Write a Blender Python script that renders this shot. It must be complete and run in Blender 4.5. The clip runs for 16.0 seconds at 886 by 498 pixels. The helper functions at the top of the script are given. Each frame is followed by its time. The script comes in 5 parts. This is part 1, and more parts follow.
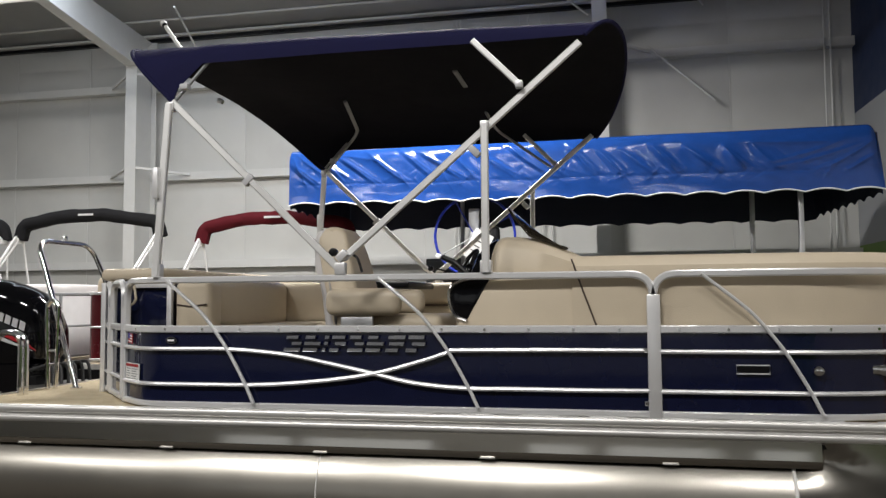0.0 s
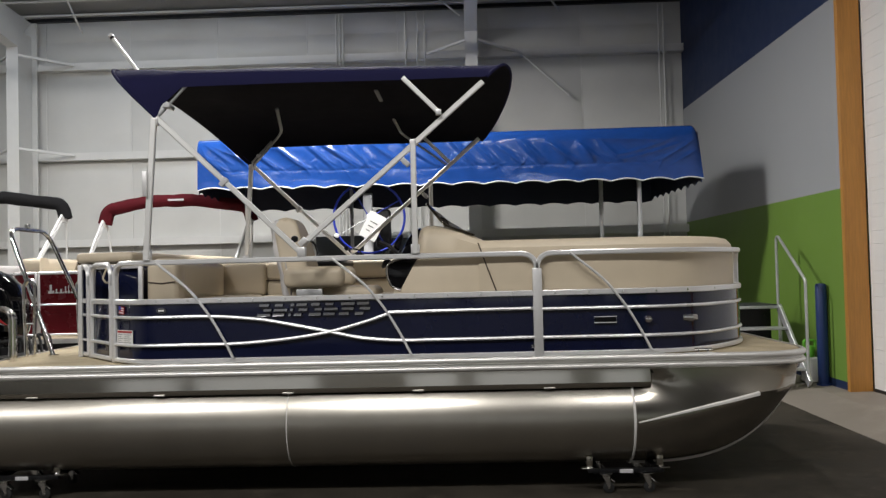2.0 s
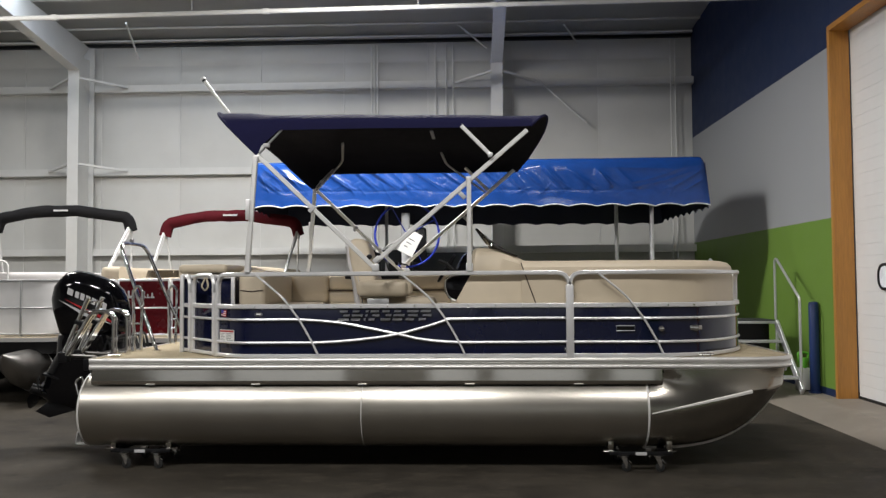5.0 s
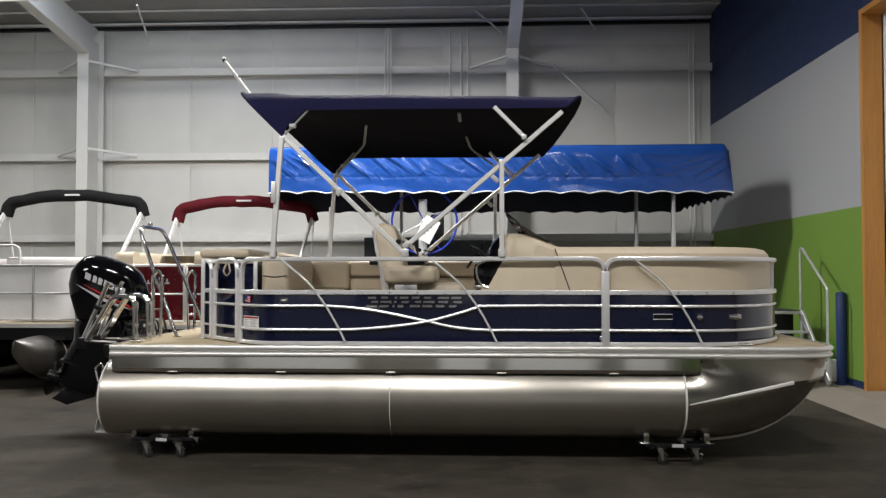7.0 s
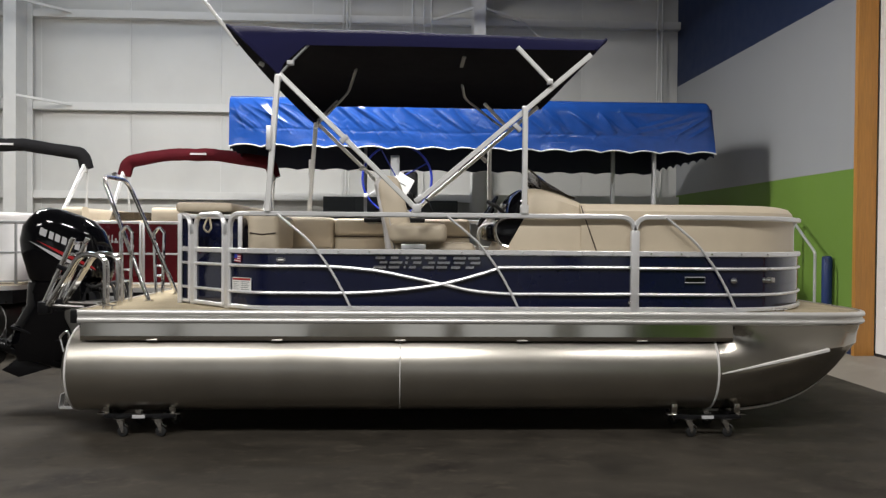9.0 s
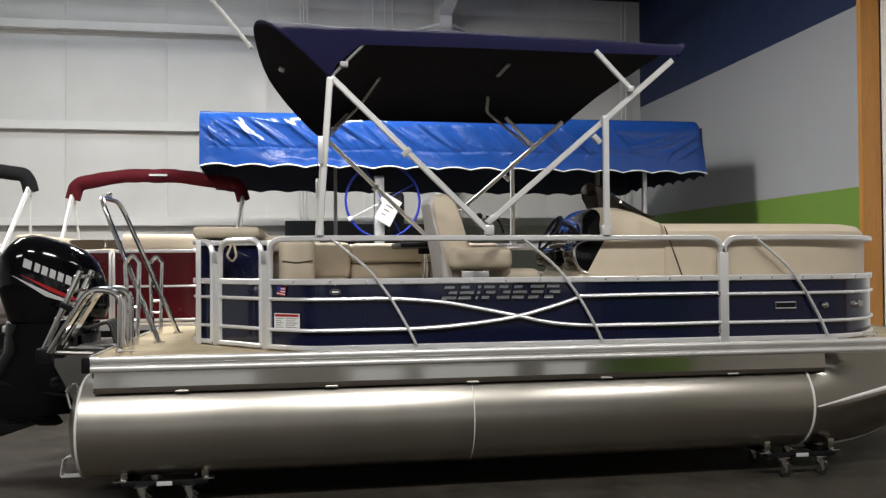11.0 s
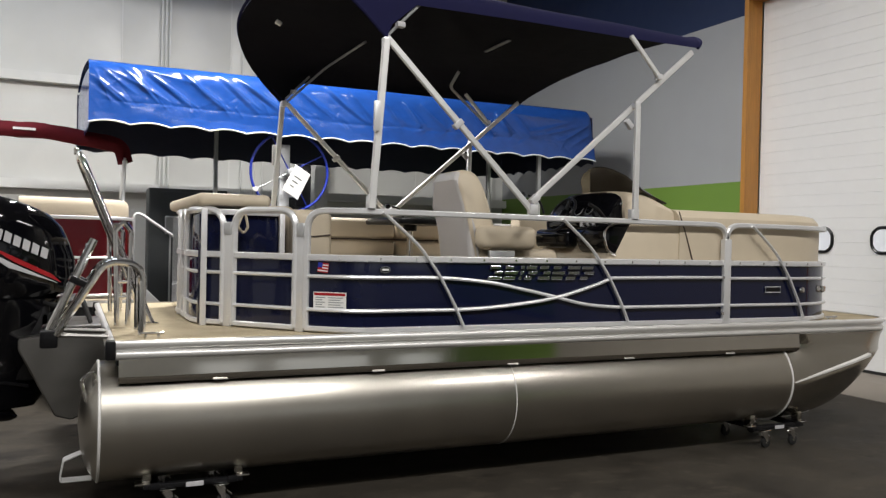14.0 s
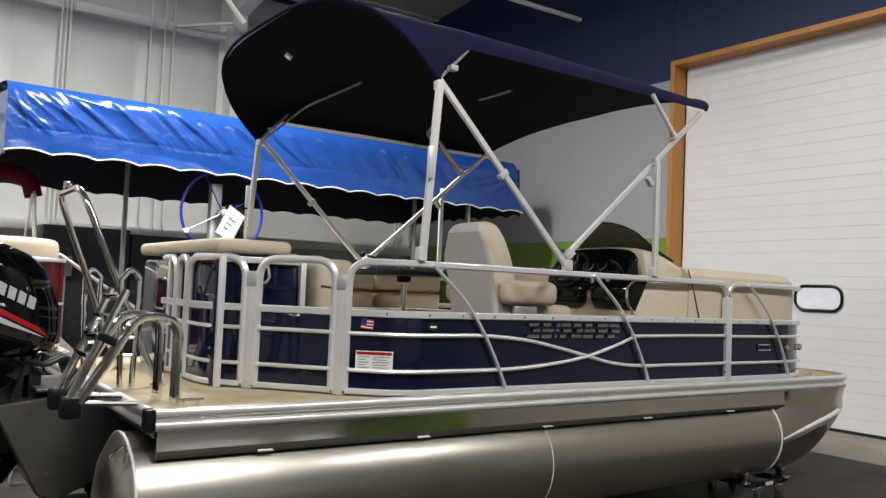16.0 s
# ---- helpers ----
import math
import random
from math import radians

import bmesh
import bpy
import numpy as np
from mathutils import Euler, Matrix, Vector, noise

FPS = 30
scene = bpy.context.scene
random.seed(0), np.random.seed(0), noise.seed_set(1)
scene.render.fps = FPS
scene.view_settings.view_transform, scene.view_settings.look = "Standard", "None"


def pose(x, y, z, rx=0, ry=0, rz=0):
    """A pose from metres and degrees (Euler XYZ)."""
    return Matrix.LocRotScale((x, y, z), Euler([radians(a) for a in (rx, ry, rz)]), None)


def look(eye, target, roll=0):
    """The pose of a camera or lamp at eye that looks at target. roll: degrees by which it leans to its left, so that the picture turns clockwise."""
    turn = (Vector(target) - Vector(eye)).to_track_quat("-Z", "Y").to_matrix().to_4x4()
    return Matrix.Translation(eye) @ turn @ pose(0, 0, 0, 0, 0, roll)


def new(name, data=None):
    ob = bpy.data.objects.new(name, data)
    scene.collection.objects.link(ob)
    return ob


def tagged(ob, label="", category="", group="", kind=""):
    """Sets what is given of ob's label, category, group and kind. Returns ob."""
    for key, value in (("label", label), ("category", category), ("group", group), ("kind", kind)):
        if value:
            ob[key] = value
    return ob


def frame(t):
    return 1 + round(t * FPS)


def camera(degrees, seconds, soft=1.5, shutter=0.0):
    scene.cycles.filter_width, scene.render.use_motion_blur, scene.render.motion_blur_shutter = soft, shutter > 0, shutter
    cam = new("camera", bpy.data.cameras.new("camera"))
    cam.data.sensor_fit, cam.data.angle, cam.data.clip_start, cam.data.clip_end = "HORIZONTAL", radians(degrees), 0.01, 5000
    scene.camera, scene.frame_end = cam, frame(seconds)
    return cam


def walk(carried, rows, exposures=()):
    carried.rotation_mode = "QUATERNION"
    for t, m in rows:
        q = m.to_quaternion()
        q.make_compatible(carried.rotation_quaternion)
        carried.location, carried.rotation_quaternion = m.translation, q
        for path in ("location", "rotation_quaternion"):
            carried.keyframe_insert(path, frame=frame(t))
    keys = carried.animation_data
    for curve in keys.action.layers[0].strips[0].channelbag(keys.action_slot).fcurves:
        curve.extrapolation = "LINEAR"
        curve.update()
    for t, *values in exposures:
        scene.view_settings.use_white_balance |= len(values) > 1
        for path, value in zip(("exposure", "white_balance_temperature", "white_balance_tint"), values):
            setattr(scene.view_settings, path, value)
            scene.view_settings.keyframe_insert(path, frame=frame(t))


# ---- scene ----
cam = camera(57.5, 16.0, soft=1.35)
PATH = [
    (0, (-0.032, -0.295, 1.573), (-0.445, 1.658, 1.701), -0.4),
    (0.5, (-0.091, -0.757, 1.605), (-0.363, 1.222, 1.712), -0.1),
    (1, (-0.093, -1.191, 1.589), (-0.309, 0.796, 1.661), 0.1),
    (1.5, (-0.196, -1.533, 1.595), (-0.341, 0.459, 1.704), 0.3),
    (2, (-0.329, -1.862, 1.592), (-0.394, 0.136, 1.647), -1.4),
    (2.5, (-0.349, -2.183, 1.611), (-0.456, -0.188, 1.708), -0.5),
    (3, (-0.402, -2.442, 1.62), (-0.515, -0.447, 1.706), -1.2),
    (3.5, (-0.561, -2.736, 1.608), (-0.635, -0.739, 1.704), -1.0),
    (4, (-0.607, -2.98, 1.637), (-0.642, -0.982, 1.729), -0.6),
    (4.2, (-0.601, -3.096, 1.625), (-0.682, -1.1, 1.714), -0.7),
    (6.5, (-0.909, -3.196, 1.615), (-0.981, -1.199, 1.697), 0.2),
    (7, (-0.946, -2.954, 1.587), (-1.032, -0.956, 1.646), 0.0),
    (7.5, (-1.067, -2.789, 1.569), (-1.102, -0.79, 1.549), 0.7),
    (8, (-1.336, -2.642, 1.562), (-1.269, -0.643, 1.55), -0.7),
    (8.5, (-1.495, -2.467, 1.542), (-1.445, -0.468, 1.504), 0.4),
    (10.8, (-2.722, -1.447, 1.524), (-2.376, 0.523, 1.557), -1.1),
    (11, (-2.833, -1.364, 1.544), (-2.51, 0.609, 1.576), -0.4),
    (11.5, (-3.189, -1.293, 1.535), (-2.759, 0.66, 1.559), 1.6),
    (12, (-3.528, -1.231, 1.547), (-2.98, 0.692, 1.536), 0.8),
    (12.5, (-3.705, -1.052, 1.539), (-3.117, 0.859, 1.571), -0.0),
    (13, (-3.895, -0.85, 1.541), (-3.262, 1.047, 1.586), 1.3),
    (13.5, (-4.21, -0.741, 1.522), (-3.461, 1.114, 1.521), 1.3),
    (14, (-4.485, -0.612, 1.533), (-3.647, 1.203, 1.514), 1.3),
    (14.5, (-4.645, -0.397, 1.527), (-3.669, 1.348, 1.523), 0.7),
    (15, (-4.846, -0.17, 1.552), (-3.794, 1.53, 1.577), 1.6),
    (15.5, (-5.133, 0.01, 1.576), (-3.96, 1.628, 1.646), 1.3),
    (16, (-5.394, 0.268, 1.558), (-4.24, 1.898, 1.662), 2.4),
]
EXPOSURES = [(0, -0.31), (1.0, -0.37), (4.2, -0.30), (7, -0.22), (13, -0.15), (16, -0.1)]
walk(cam, [(t, look(eye, target, roll)) for t, eye, target, roll in PATH], EXPOSURES)

# ---------------- light ----------------
scene.view_settings.exposure = 0.0
world = bpy.data.worlds.new("showroom_world")
world.use_nodes = True
world.node_tree.nodes["Background"].inputs[0].default_value = (0.55, 0.62, 0.75, 1)
world.node_tree.nodes["Background"].inputs[1].default_value = 0.08
scene.world = world


def area(name, eye, target, sx, sy, watts, colour, spread=180):
    lamp = bpy.data.lights.new(name, "AREA")
    lamp.shape, lamp.size, lamp.size_y, lamp.energy, lamp.color = "RECTANGLE", sx, sy, watts, colour
    lamp.spread = radians(spread)          # reflector hoods keep the light in a cone
    ob = new(name, lamp)
    ob.matrix_world = look(eye, target)
    return ob


WARM, COOL = (0.995, 0.967, 0.937), (0.80, 0.88, 1.0)
# ceiling fixtures of the hall, before and over the boats, plus one door fill
area("bay_light_front_west", (-5.6, -1.7, 7.2), (-5.4, -0.5, 0), 1.6, 0.6, 285, WARM, 148)
area("bay_light_front_mid", (-1.8, -1.7, 7.2), (-1.8, -0.5, 0), 1.6, 0.6, 345, WARM, 148)
area("bay_light_front_east", (2.6, -1.7, 7.2), (2.4, -0.3, 0), 2.2, 0.6, 135, WARM, 148)
# added fill without a known fixture, brightens the overhead door and east wall
area("bay_light_door", (1.2, 4.0, 7.2), (3.6, 4.4, 1.0), 1.8, 0.5, 108, WARM)
area("bay_light_front_far", (-9.6, -2.8, 6.9), (-9.0, 0.5, 0), 2.4, 0.6, 150, WARM, 148)
area("bay_light_rear_west", (-8.6, 8.0, 6.25), (-8.6, 8.7, 0), 2.4, 0.6, 415, WARM)
area("bay_light_rear_mid", (-2.5, 8.2, 6.25), (-2.5, 8.9, 0), 1.6, 0.5, 750, WARM)
for wx, ww in ((-8.3, 1.1), (-5.6, 2.0), (-1.3, 0.8), (0.9, 1.5), (3.3, 0.7)):
    area("show_window", (wx, -9.4, 1.9), (wx, 0.0, 1.9), 1.5 * ww, 2.2, 4.5 * ww, (0.92, 0.96, 1.0))
area("roof_skylight", (-7.6, 11.6, 7.4), (-7.6, 12.6, 1.0), 7.0, 0.8, 150, COOL)

# ---------------- materials ----------------


def mat(name, colour, rough=0.5, metal=0.0, vary=0.08, scale=6.0, bump=0.0, bump_scale=60.0, stretch=(1, 1, 1), rvary=0.08, spec=None, coat=0.0, pieces=0.0, stain=None):
    m = bpy.data.materials.new(name)
    m.use_nodes = True
    nt = m.node_tree
    b = nt.nodes["Principled BSDF"]
    tc = nt.nodes.new("ShaderNodeTexCoord")
    mp = nt.nodes.new("ShaderNodeMapping")
    mp.inputs["Scale"].default_value = stretch
    nt.links.new(tc.outputs["Object"], mp.inputs["Vector"])
    n1 = nt.nodes.new("ShaderNodeTexNoise")
    n1.inputs["Scale"].default_value, n1.inputs["Detail"].default_value = scale, 6
    n2 = nt.nodes.new("ShaderNodeTexNoise")
    n2.inputs["Scale"].default_value, n2.inputs["Detail"].default_value = scale * 0.13, 3
    for n in (n1, n2):
        nt.links.new(mp.outputs["Vector"], n.inputs["Vector"])
    add = nt.nodes.new("ShaderNodeMath")
    add.operation = "ADD"
    nt.links.new(n1.outputs["Fac"], add.inputs[0])
    nt.links.new(n2.outputs["Fac"], add.inputs[1])
    half = nt.nodes.new("ShaderNodeMapRange")
    half.inputs["From Min"].default_value, half.inputs["From Max"].default_value = 0.6, 1.4
    nt.links.new(add.outputs[0], half.inputs["Value"])
    mix = nt.nodes.new("ShaderNodeMix")
    mix.data_type = "RGBA"
    mix.inputs["A"].default_value = [max(0, c * (1 - vary)) for c in colour] + [1]
    mix.inputs["B"].default_value = [min(1, c * (1 + vary)) for c in colour] + [1]
    nt.links.new(half.outputs["Result"], mix.inputs["Factor"])
    out = mix.outputs["Result"]
    if stain:
        n3 = nt.nodes.new("ShaderNodeTexNoise")
        n3.inputs["Scale"].default_value, n3.inputs["Detail"].default_value = stain[1], 8
        nt.links.new(tc.outputs["Object"], n3.inputs["Vector"])
        rp = nt.nodes.new("ShaderNodeMapRange")
        rp.inputs["From Min"].default_value, rp.inputs["From Max"].default_value = stain[2], stain[3]
        nt.links.new(n3.outputs["Fac"], rp.inputs["Value"])
        mx = nt.nodes.new("ShaderNodeMix")
        mx.data_type = "RGBA"
        nt.links.new(rp.outputs["Result"], mx.inputs["Factor"])
        nt.links.new(out, mx.inputs["A"])
        mx.inputs["B"].default_value = (*stain[0], 1)
        out = mx.outputs["Result"]
    if pieces:
        info = nt.nodes.new("ShaderNodeObjectInfo")
        hs = nt.nodes.new("ShaderNodeHueSaturation")
        r = nt.nodes.new("ShaderNodeMapRange")
        r.inputs["To Min"].default_value, r.inputs["To Max"].default_value = 1 - pieces, 1 + pieces
        nt.links.new(info.outputs["Random"], r.inputs["Value"])
        nt.links.new(r.outputs["Result"], hs.inputs["Value"])
        nt.links.new(out, hs.inputs["Color"])
        out = hs.outputs["Color"]
    nt.links.new(out, b.inputs["Base Color"])
    rr = nt.nodes.new("ShaderNodeMapRange")
    rr.inputs["To Min"].default_value, rr.inputs["To Max"].default_value = max(0.02, rough - rvary), min(1, rough + rvary)
    nt.links.new(half.outputs["Result"], rr.inputs["Value"])
    nt.links.new(rr.outputs["Result"], b.inputs["Roughness"])
    b.inputs["Metallic"].default_value = metal
    if spec is not None:
        b.inputs["Specular IOR Level"].default_value = spec
    if coat:
        b.inputs["Coat Weight"].default_value, b.inputs["Coat Roughness"].default_value = coat, 0.05
    if bump:
        nb = nt.nodes.new("ShaderNodeTexNoise")
        nb.inputs["Scale"].default_value, nb.inputs["Detail"].default_value = bump_scale, 4
        nt.links.new(mp.outputs["Vector"], nb.inputs["Vector"])
        bp = nt.nodes.new("ShaderNodeBump")
        bp.inputs["Strength"].default_value, bp.inputs["Distance"].default_value = bump, 0.01
        nt.links.new(nb.outputs["Fac"], bp.inputs["Height"])
        nt.links.new(bp.outputs["Normal"], b.inputs["Normal"])
    return m


M_TUBE = mat("brushed_pontoon_aluminium", (0.49, 0.465, 0.415), 0.30, 1.0, 0.03, 2.4, 0.0, 45, (2.0, 0.3, 0.3), 0.022)
# rolled sheet: brushed lengthwise, so highlights spread round the tube
brush = M_TUBE.node_tree.nodes.new("ShaderNodeTangent")   # aluminium_brush
brush.direction_type, brush.axis = "RADIAL", "X"
M_TUBE.node_tree.nodes["Principled BSDF"].inputs["Anisotropic"].default_value = 0.4
M_TUBE.node_tree.nodes["Principled BSDF"].inputs["Coat Weight"].default_value = 0.2
M_TUBE.node_tree.nodes["Principled BSDF"].inputs["Coat Roughness"].default_value = 0.12
M_TUBE.node_tree.links.new(brush.outputs[0], M_TUBE.node_tree.nodes["Principled BSDF"].inputs["Tangent"])
M_NOSE = mat("bare_nose_aluminium", (0.44, 0.418, 0.375), 0.22, 1.0, 0.07, 4, 0.04, 4, (1, 1, 1), 0.06)
M_SKIRT = mat("mill_finish_skirt", (0.56, 0.535, 0.49), 0.09, 1.0, 0.06, 4, 0.05, 1.6, (1.2, 1, 1), 0.05)
M_POD = mat("dull_pod_aluminium", (0.25, 0.243, 0.232), 0.40, 1.0, 0.1, 5)
M_RAIL = mat("anodised_rail_aluminium", (0.76, 0.76, 0.765), 0.33, 0.45, 0.04, 9, 0.02, 120, (1, 1, 1), 0.06)
M_KEEL = mat("ground_weld_aluminium", (0.70, 0.69, 0.67), 0.5, 0.15, 0.08, 12)
M_TRIM = mat("deck_edge_extrusion", (0.74, 0.73, 0.71), 0.4, 0.65, 0.05, 8, 0.02, 90)
M_POLE = mat("bimini_pole_aluminium", (0.74, 0.74, 0.73), 0.48, 0.5, 0.04, 9)
M_CHROME = mat("polished_stainless", (0.80, 0.79, 0.78), 0.11, 1.0, 0.04, 12, rvary=0.03)
M_NAVY = mat("navy_gloss_panel", (0.0055, 0.0075, 0.028), 0.06, 0.0, 0.1, 5, 0.03, 1.5, rvary=0.025, spec=0.5)
M_VINYL = mat("beige_marine_vinyl", (0.56, 0.48, 0.36), 0.5, 0, 0.05, 7, 0.12, 160)
M_VINYL2 = mat("tan_marine_vinyl", (0.45, 0.38, 0.28), 0.52, 0, 0.05, 7, 0.12, 160)
M_SHELL = mat("pale_seat_shell", (0.52, 0.50, 0.49), 0.45, 0, 0.04, 8)
M_PIPING = mat("dark_brown_piping", (0.06, 0.04, 0.03), 0.5)
M_CARPET = mat("beige_marine_carpet", (0.50, 0.42, 0.28), 0.95, 0, 0.16, 40, 0.7, 400, stain=((0.36, 0.29, 0.18), 2.2, 0.55, 0.8))
M_CANVAS = mat("navy_acrylic_canvas", (0.0115, 0.0115, 0.043), 0.85, 0, 0.1, 8, 0.25, 220, spec=0.1)
# blacker copy of the canvas for the underside of the bimini
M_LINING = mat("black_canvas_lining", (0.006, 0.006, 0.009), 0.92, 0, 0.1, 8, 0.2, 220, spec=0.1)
M_BLACKGLOSS = mat("gloss_black_cowl", (0.003, 0.003, 0.004), 0.07, 0, 0.1, 6, rvary=0.03, spec=0.38)
M_BLACK = mat("satin_black_plastic", (0.006, 0.006, 0.007), 0.32, 0, 0.15, 9, spec=0.3)
M_RUBBER = mat("black_rubber", (0.009, 0.009, 0.009), 0.7, 0, 0.15, 9)
M_RED = mat("red_decal", (0.35, 0.01, 0.015), 0.3)
M_WHITE = mat("white_sticker", (0.80, 0.80, 0.78), 0.4, 0, 0.03, 9)
M_SILVER = mat("silver_emblem", (0.42, 0.42, 0.43), 0.18, 1.0, 0.04, 9)
M_DECAL = mat("pale_grey_decal", (0.50, 0.50, 0.51), 0.4)
M_TINT = mat("smoked_acrylic", (0.012, 0.011, 0.010), 0.06, 0, 0.1, 5, rvary=0.02)
M_GREY = mat("grey_steel_paint", (0.28, 0.29, 0.29), 0.45, 0.2, 0.08, 8)
M_DKGREY = mat("charcoal_steel_paint", (0.045, 0.05, 0.052), 0.5, 0.1, 0.1, 8)
M_GALV = mat("galvanised_lift_frame", (0.60, 0.61, 0.62), 0.42, 0.7, 0.08, 14)
M_BLUETARP = mat("blue_vinyl_tarp", (0.0105, 0.052, 0.238), 0.17, 0, 0.16, 6, 0.12, 16, (1, 1.6, 1.6), rvary=0.08)
# darker copy of the blue tarp: shade under the canopy as colour
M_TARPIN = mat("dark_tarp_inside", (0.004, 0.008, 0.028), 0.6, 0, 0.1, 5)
M_PIPEWHITE = mat("white_piping_cord", (0.75, 0.76, 0.78), 0.5)
M_BLUEWHEEL = mat("blue_wheel_paint", (0.012, 0.03, 0.32), 0.35)
M_WALL = mat("white_vinyl_insulation", (0.61, 0.61, 0.585), 0.42, 0, 0.05, 1.6, 0.45, 2.2, stain=((0.49, 0.49, 0.475), 0.5, 0.5, 0.85))
M_STEEL = mat("white_painted_steel", (0.66, 0.66, 0.64), 0.45, 0, 0.05, 5)
M_ROOF = mat("roof_insulation_facing", (0.60, 0.59, 0.56), 0.5, 0, 0.08, 1.5, 0.5, 2.0)
M_WBLUE = mat("blue_wall_paint", (0.0065, 0.019, 0.066), 0.6, 0, 0.06, 4, 0.06, 60)
M_WGREY = mat("grey_wall_paint", (0.31, 0.32, 0.33), 0.6, 0, 0.04, 3, 0.06, 60)
M_WTAUPE = mat("taupe_wall_paint", (0.30, 0.285, 0.26), 0.6, 0, 0.05, 3, 0.06, 60)
M_WGREEN = mat("green_wall_paint", (0.135, 0.24, 0.035), 0.6, 0, 0.05, 3, 0.06, 60)
M_WOOD = mat("varnished_pine_jamb", (0.45, 0.205, 0.042), 0.4, 0, 0.22, 9, 0.08, 40, (6, 6, 0.5))
M_DOOR = mat("white_sectional_door", (0.74, 0.74, 0.73), 0.45, 0, 0.03, 5, 0.1, 200)
M_FLOOR = mat("charcoal_floor_coating", (0.035, 0.030, 0.0235), 0.7, 0, 0.45, 3.2, 0.15, 90, (1, 1, 1), 0.12, stain=((0.010, 0.008, 0.007), 1.1, 0.56, 0.72), spec=0.2)


def wear(m, colour, scale, lo, hi, stretch, seed):
    """A second layer of scuffs or spots over a material's colour."""
    nt = m.node_tree
    b = nt.nodes["Principled BSDF"]
    tc = nt.nodes.new("ShaderNodeTexCoord")
    mp = nt.nodes.new("ShaderNodeMapping")
    mp.inputs["Scale"].default_value, mp.inputs["Location"].default_value = stretch, (seed, seed * 0.7, 0)
    nt.links.new(tc.outputs["Object"], mp.inputs["Vector"])
    n = nt.nodes.new("ShaderNodeTexNoise")
    n.inputs["Scale"].default_value, n.inputs["Detail"].default_value, n.inputs["Roughness"].default_value = scale, 9, 0.65
    nt.links.new(mp.outputs["Vector"], n.inputs["Vector"])
    r = nt.nodes.new("ShaderNodeMapRange")
    r.inputs["From Min"].default_value, r.inputs["From Max"].default_value = lo, hi
    nt.links.new(n.outputs["Fac"], r.inputs["Value"])
    mx = nt.nodes.new("ShaderNodeMix")
    mx.data_type = "RGBA"
    nt.links.new(r.outputs["Result"], mx.inputs["Factor"])
    nt.links.new(b.inputs["Base Color"].links[0].from_socket, mx.inputs["A"])
    mx.inputs["B"].default_value = (*colour, 1)
    nt.links.new(mx.outputs["Result"], b.inputs["Base Color"])


wear(M_FLOOR, (0.058, 0.049, 0.037), 1.3, 0.50, 0.85, (0.55, 1.6, 1), 3.0)
wear(M_FLOOR, (0.068, 0.058, 0.044), 7.0, 0.54, 0.80, (1, 1.3, 1), 21.0)
wear(M_FLOOR, (0.016, 0.013, 0.011), 4.2, 0.60, 0.72, (1, 1.3, 1), 7.0)
wear(M_FLOOR, (0.006, 0.005, 0.005), 2.6, 0.66, 0.72, (0.8, 1.5, 1), 11.0)
M_CONC = mat("bare_concrete_floor", (0.21, 0.185, 0.155), 0.6, 0, 0.12, 3, 0.15, 90, stain=((0.16, 0.14, 0.12), 1.1, 0.58, 0.8))
wear(M_CONC, (0.30, 0.27, 0.22), 1.6, 0.52, 0.8, (1, 1, 1), 5.0)
M_BOLLARD = mat("blue_bollard_sleeve", (0.010, 0.028, 0.11), 0.45, 0, 0.1, 6)
M_LIME = mat("lime_green_plastic", (0.16, 0.52, 0.05), 0.4)
M_REDPANEL = mat("dark_red_panel", (0.095, 0.004, 0.008), 0.25, 0, 0.1, 5)
M_REDCANVAS = mat("burgundy_canvas", (0.068, 0.005, 0.009), 0.85, 0, 0.14, 9, 0.3, 90, spec=0.15)
M_BLKCANVAS = mat("black_canvas", (0.008, 0.008, 0.009), 0.85, 0, 0.14, 9, 0.3, 90, spec=0.15)
M_WPANEL = mat("white_boat_panel", (0.70, 0.70, 0.70), 0.35)
M_GLASS = mat("frosted_door_pane", (0.72, 0.73, 0.76), 0.25)
# frosted panes of the overhead door pass some daylight   (door_daylight)
M_GLASS.node_tree.nodes["Principled BSDF"].inputs["Emission Color"].default_value = (0.80, 0.88, 1.0, 1)
M_GLASS.node_tree.nodes["Principled BSDF"].inputs["Emission Strength"].default_value = 0.15

tint_nodes = M_TINT.node_tree.nodes["Principled BSDF"]
tint_nodes.inputs["Transmission Weight"].default_value = 0.75
M_TINT.node_tree.links.remove(tint_nodes.inputs["Base Color"].links[0])
tint_nodes.inputs["Base Color"].default_value = (0.11, 0.09, 0.065, 1)

# ---------------- mesh helpers ----------------


def part(name, bm, material, parent=None, label="", smooth=True):
    me = bpy.data.meshes.new(name)
    if smooth:
        for f in bm.faces:
            f.smooth = True
        for e in bm.edges:
            if len(e.link_faces) == 2 and e.calc_face_angle(0) > 0.6:
                e.smooth = False
    bm.to_mesh(me)
    bm.free()
    me.materials.append(material)
    ob = new(name, me)
    ob.parent = parent
    if label:
        ob["label"] = label
    return ob


def thing(name, label, category, m=None, group="", kind=""):
    ob = tagged(new(name), label, category, group, kind)
    ob.matrix_world = m or Matrix()
    return ob


def box(x0, x1, y0, y1, z0, z1, bevel=0.0, seg=2, bm=None):
    b = bmesh.new()
    bmesh.ops.create_cube(b, size=1)
    for v in b.verts:
        v.co = Vector(((x0 + x1) / 2 + v.co.x * (x1 - x0), (y0 + y1) / 2 + v.co.y * (y1 - y0), (z0 + z1) / 2 + v.co.z * (z1 - z0)))
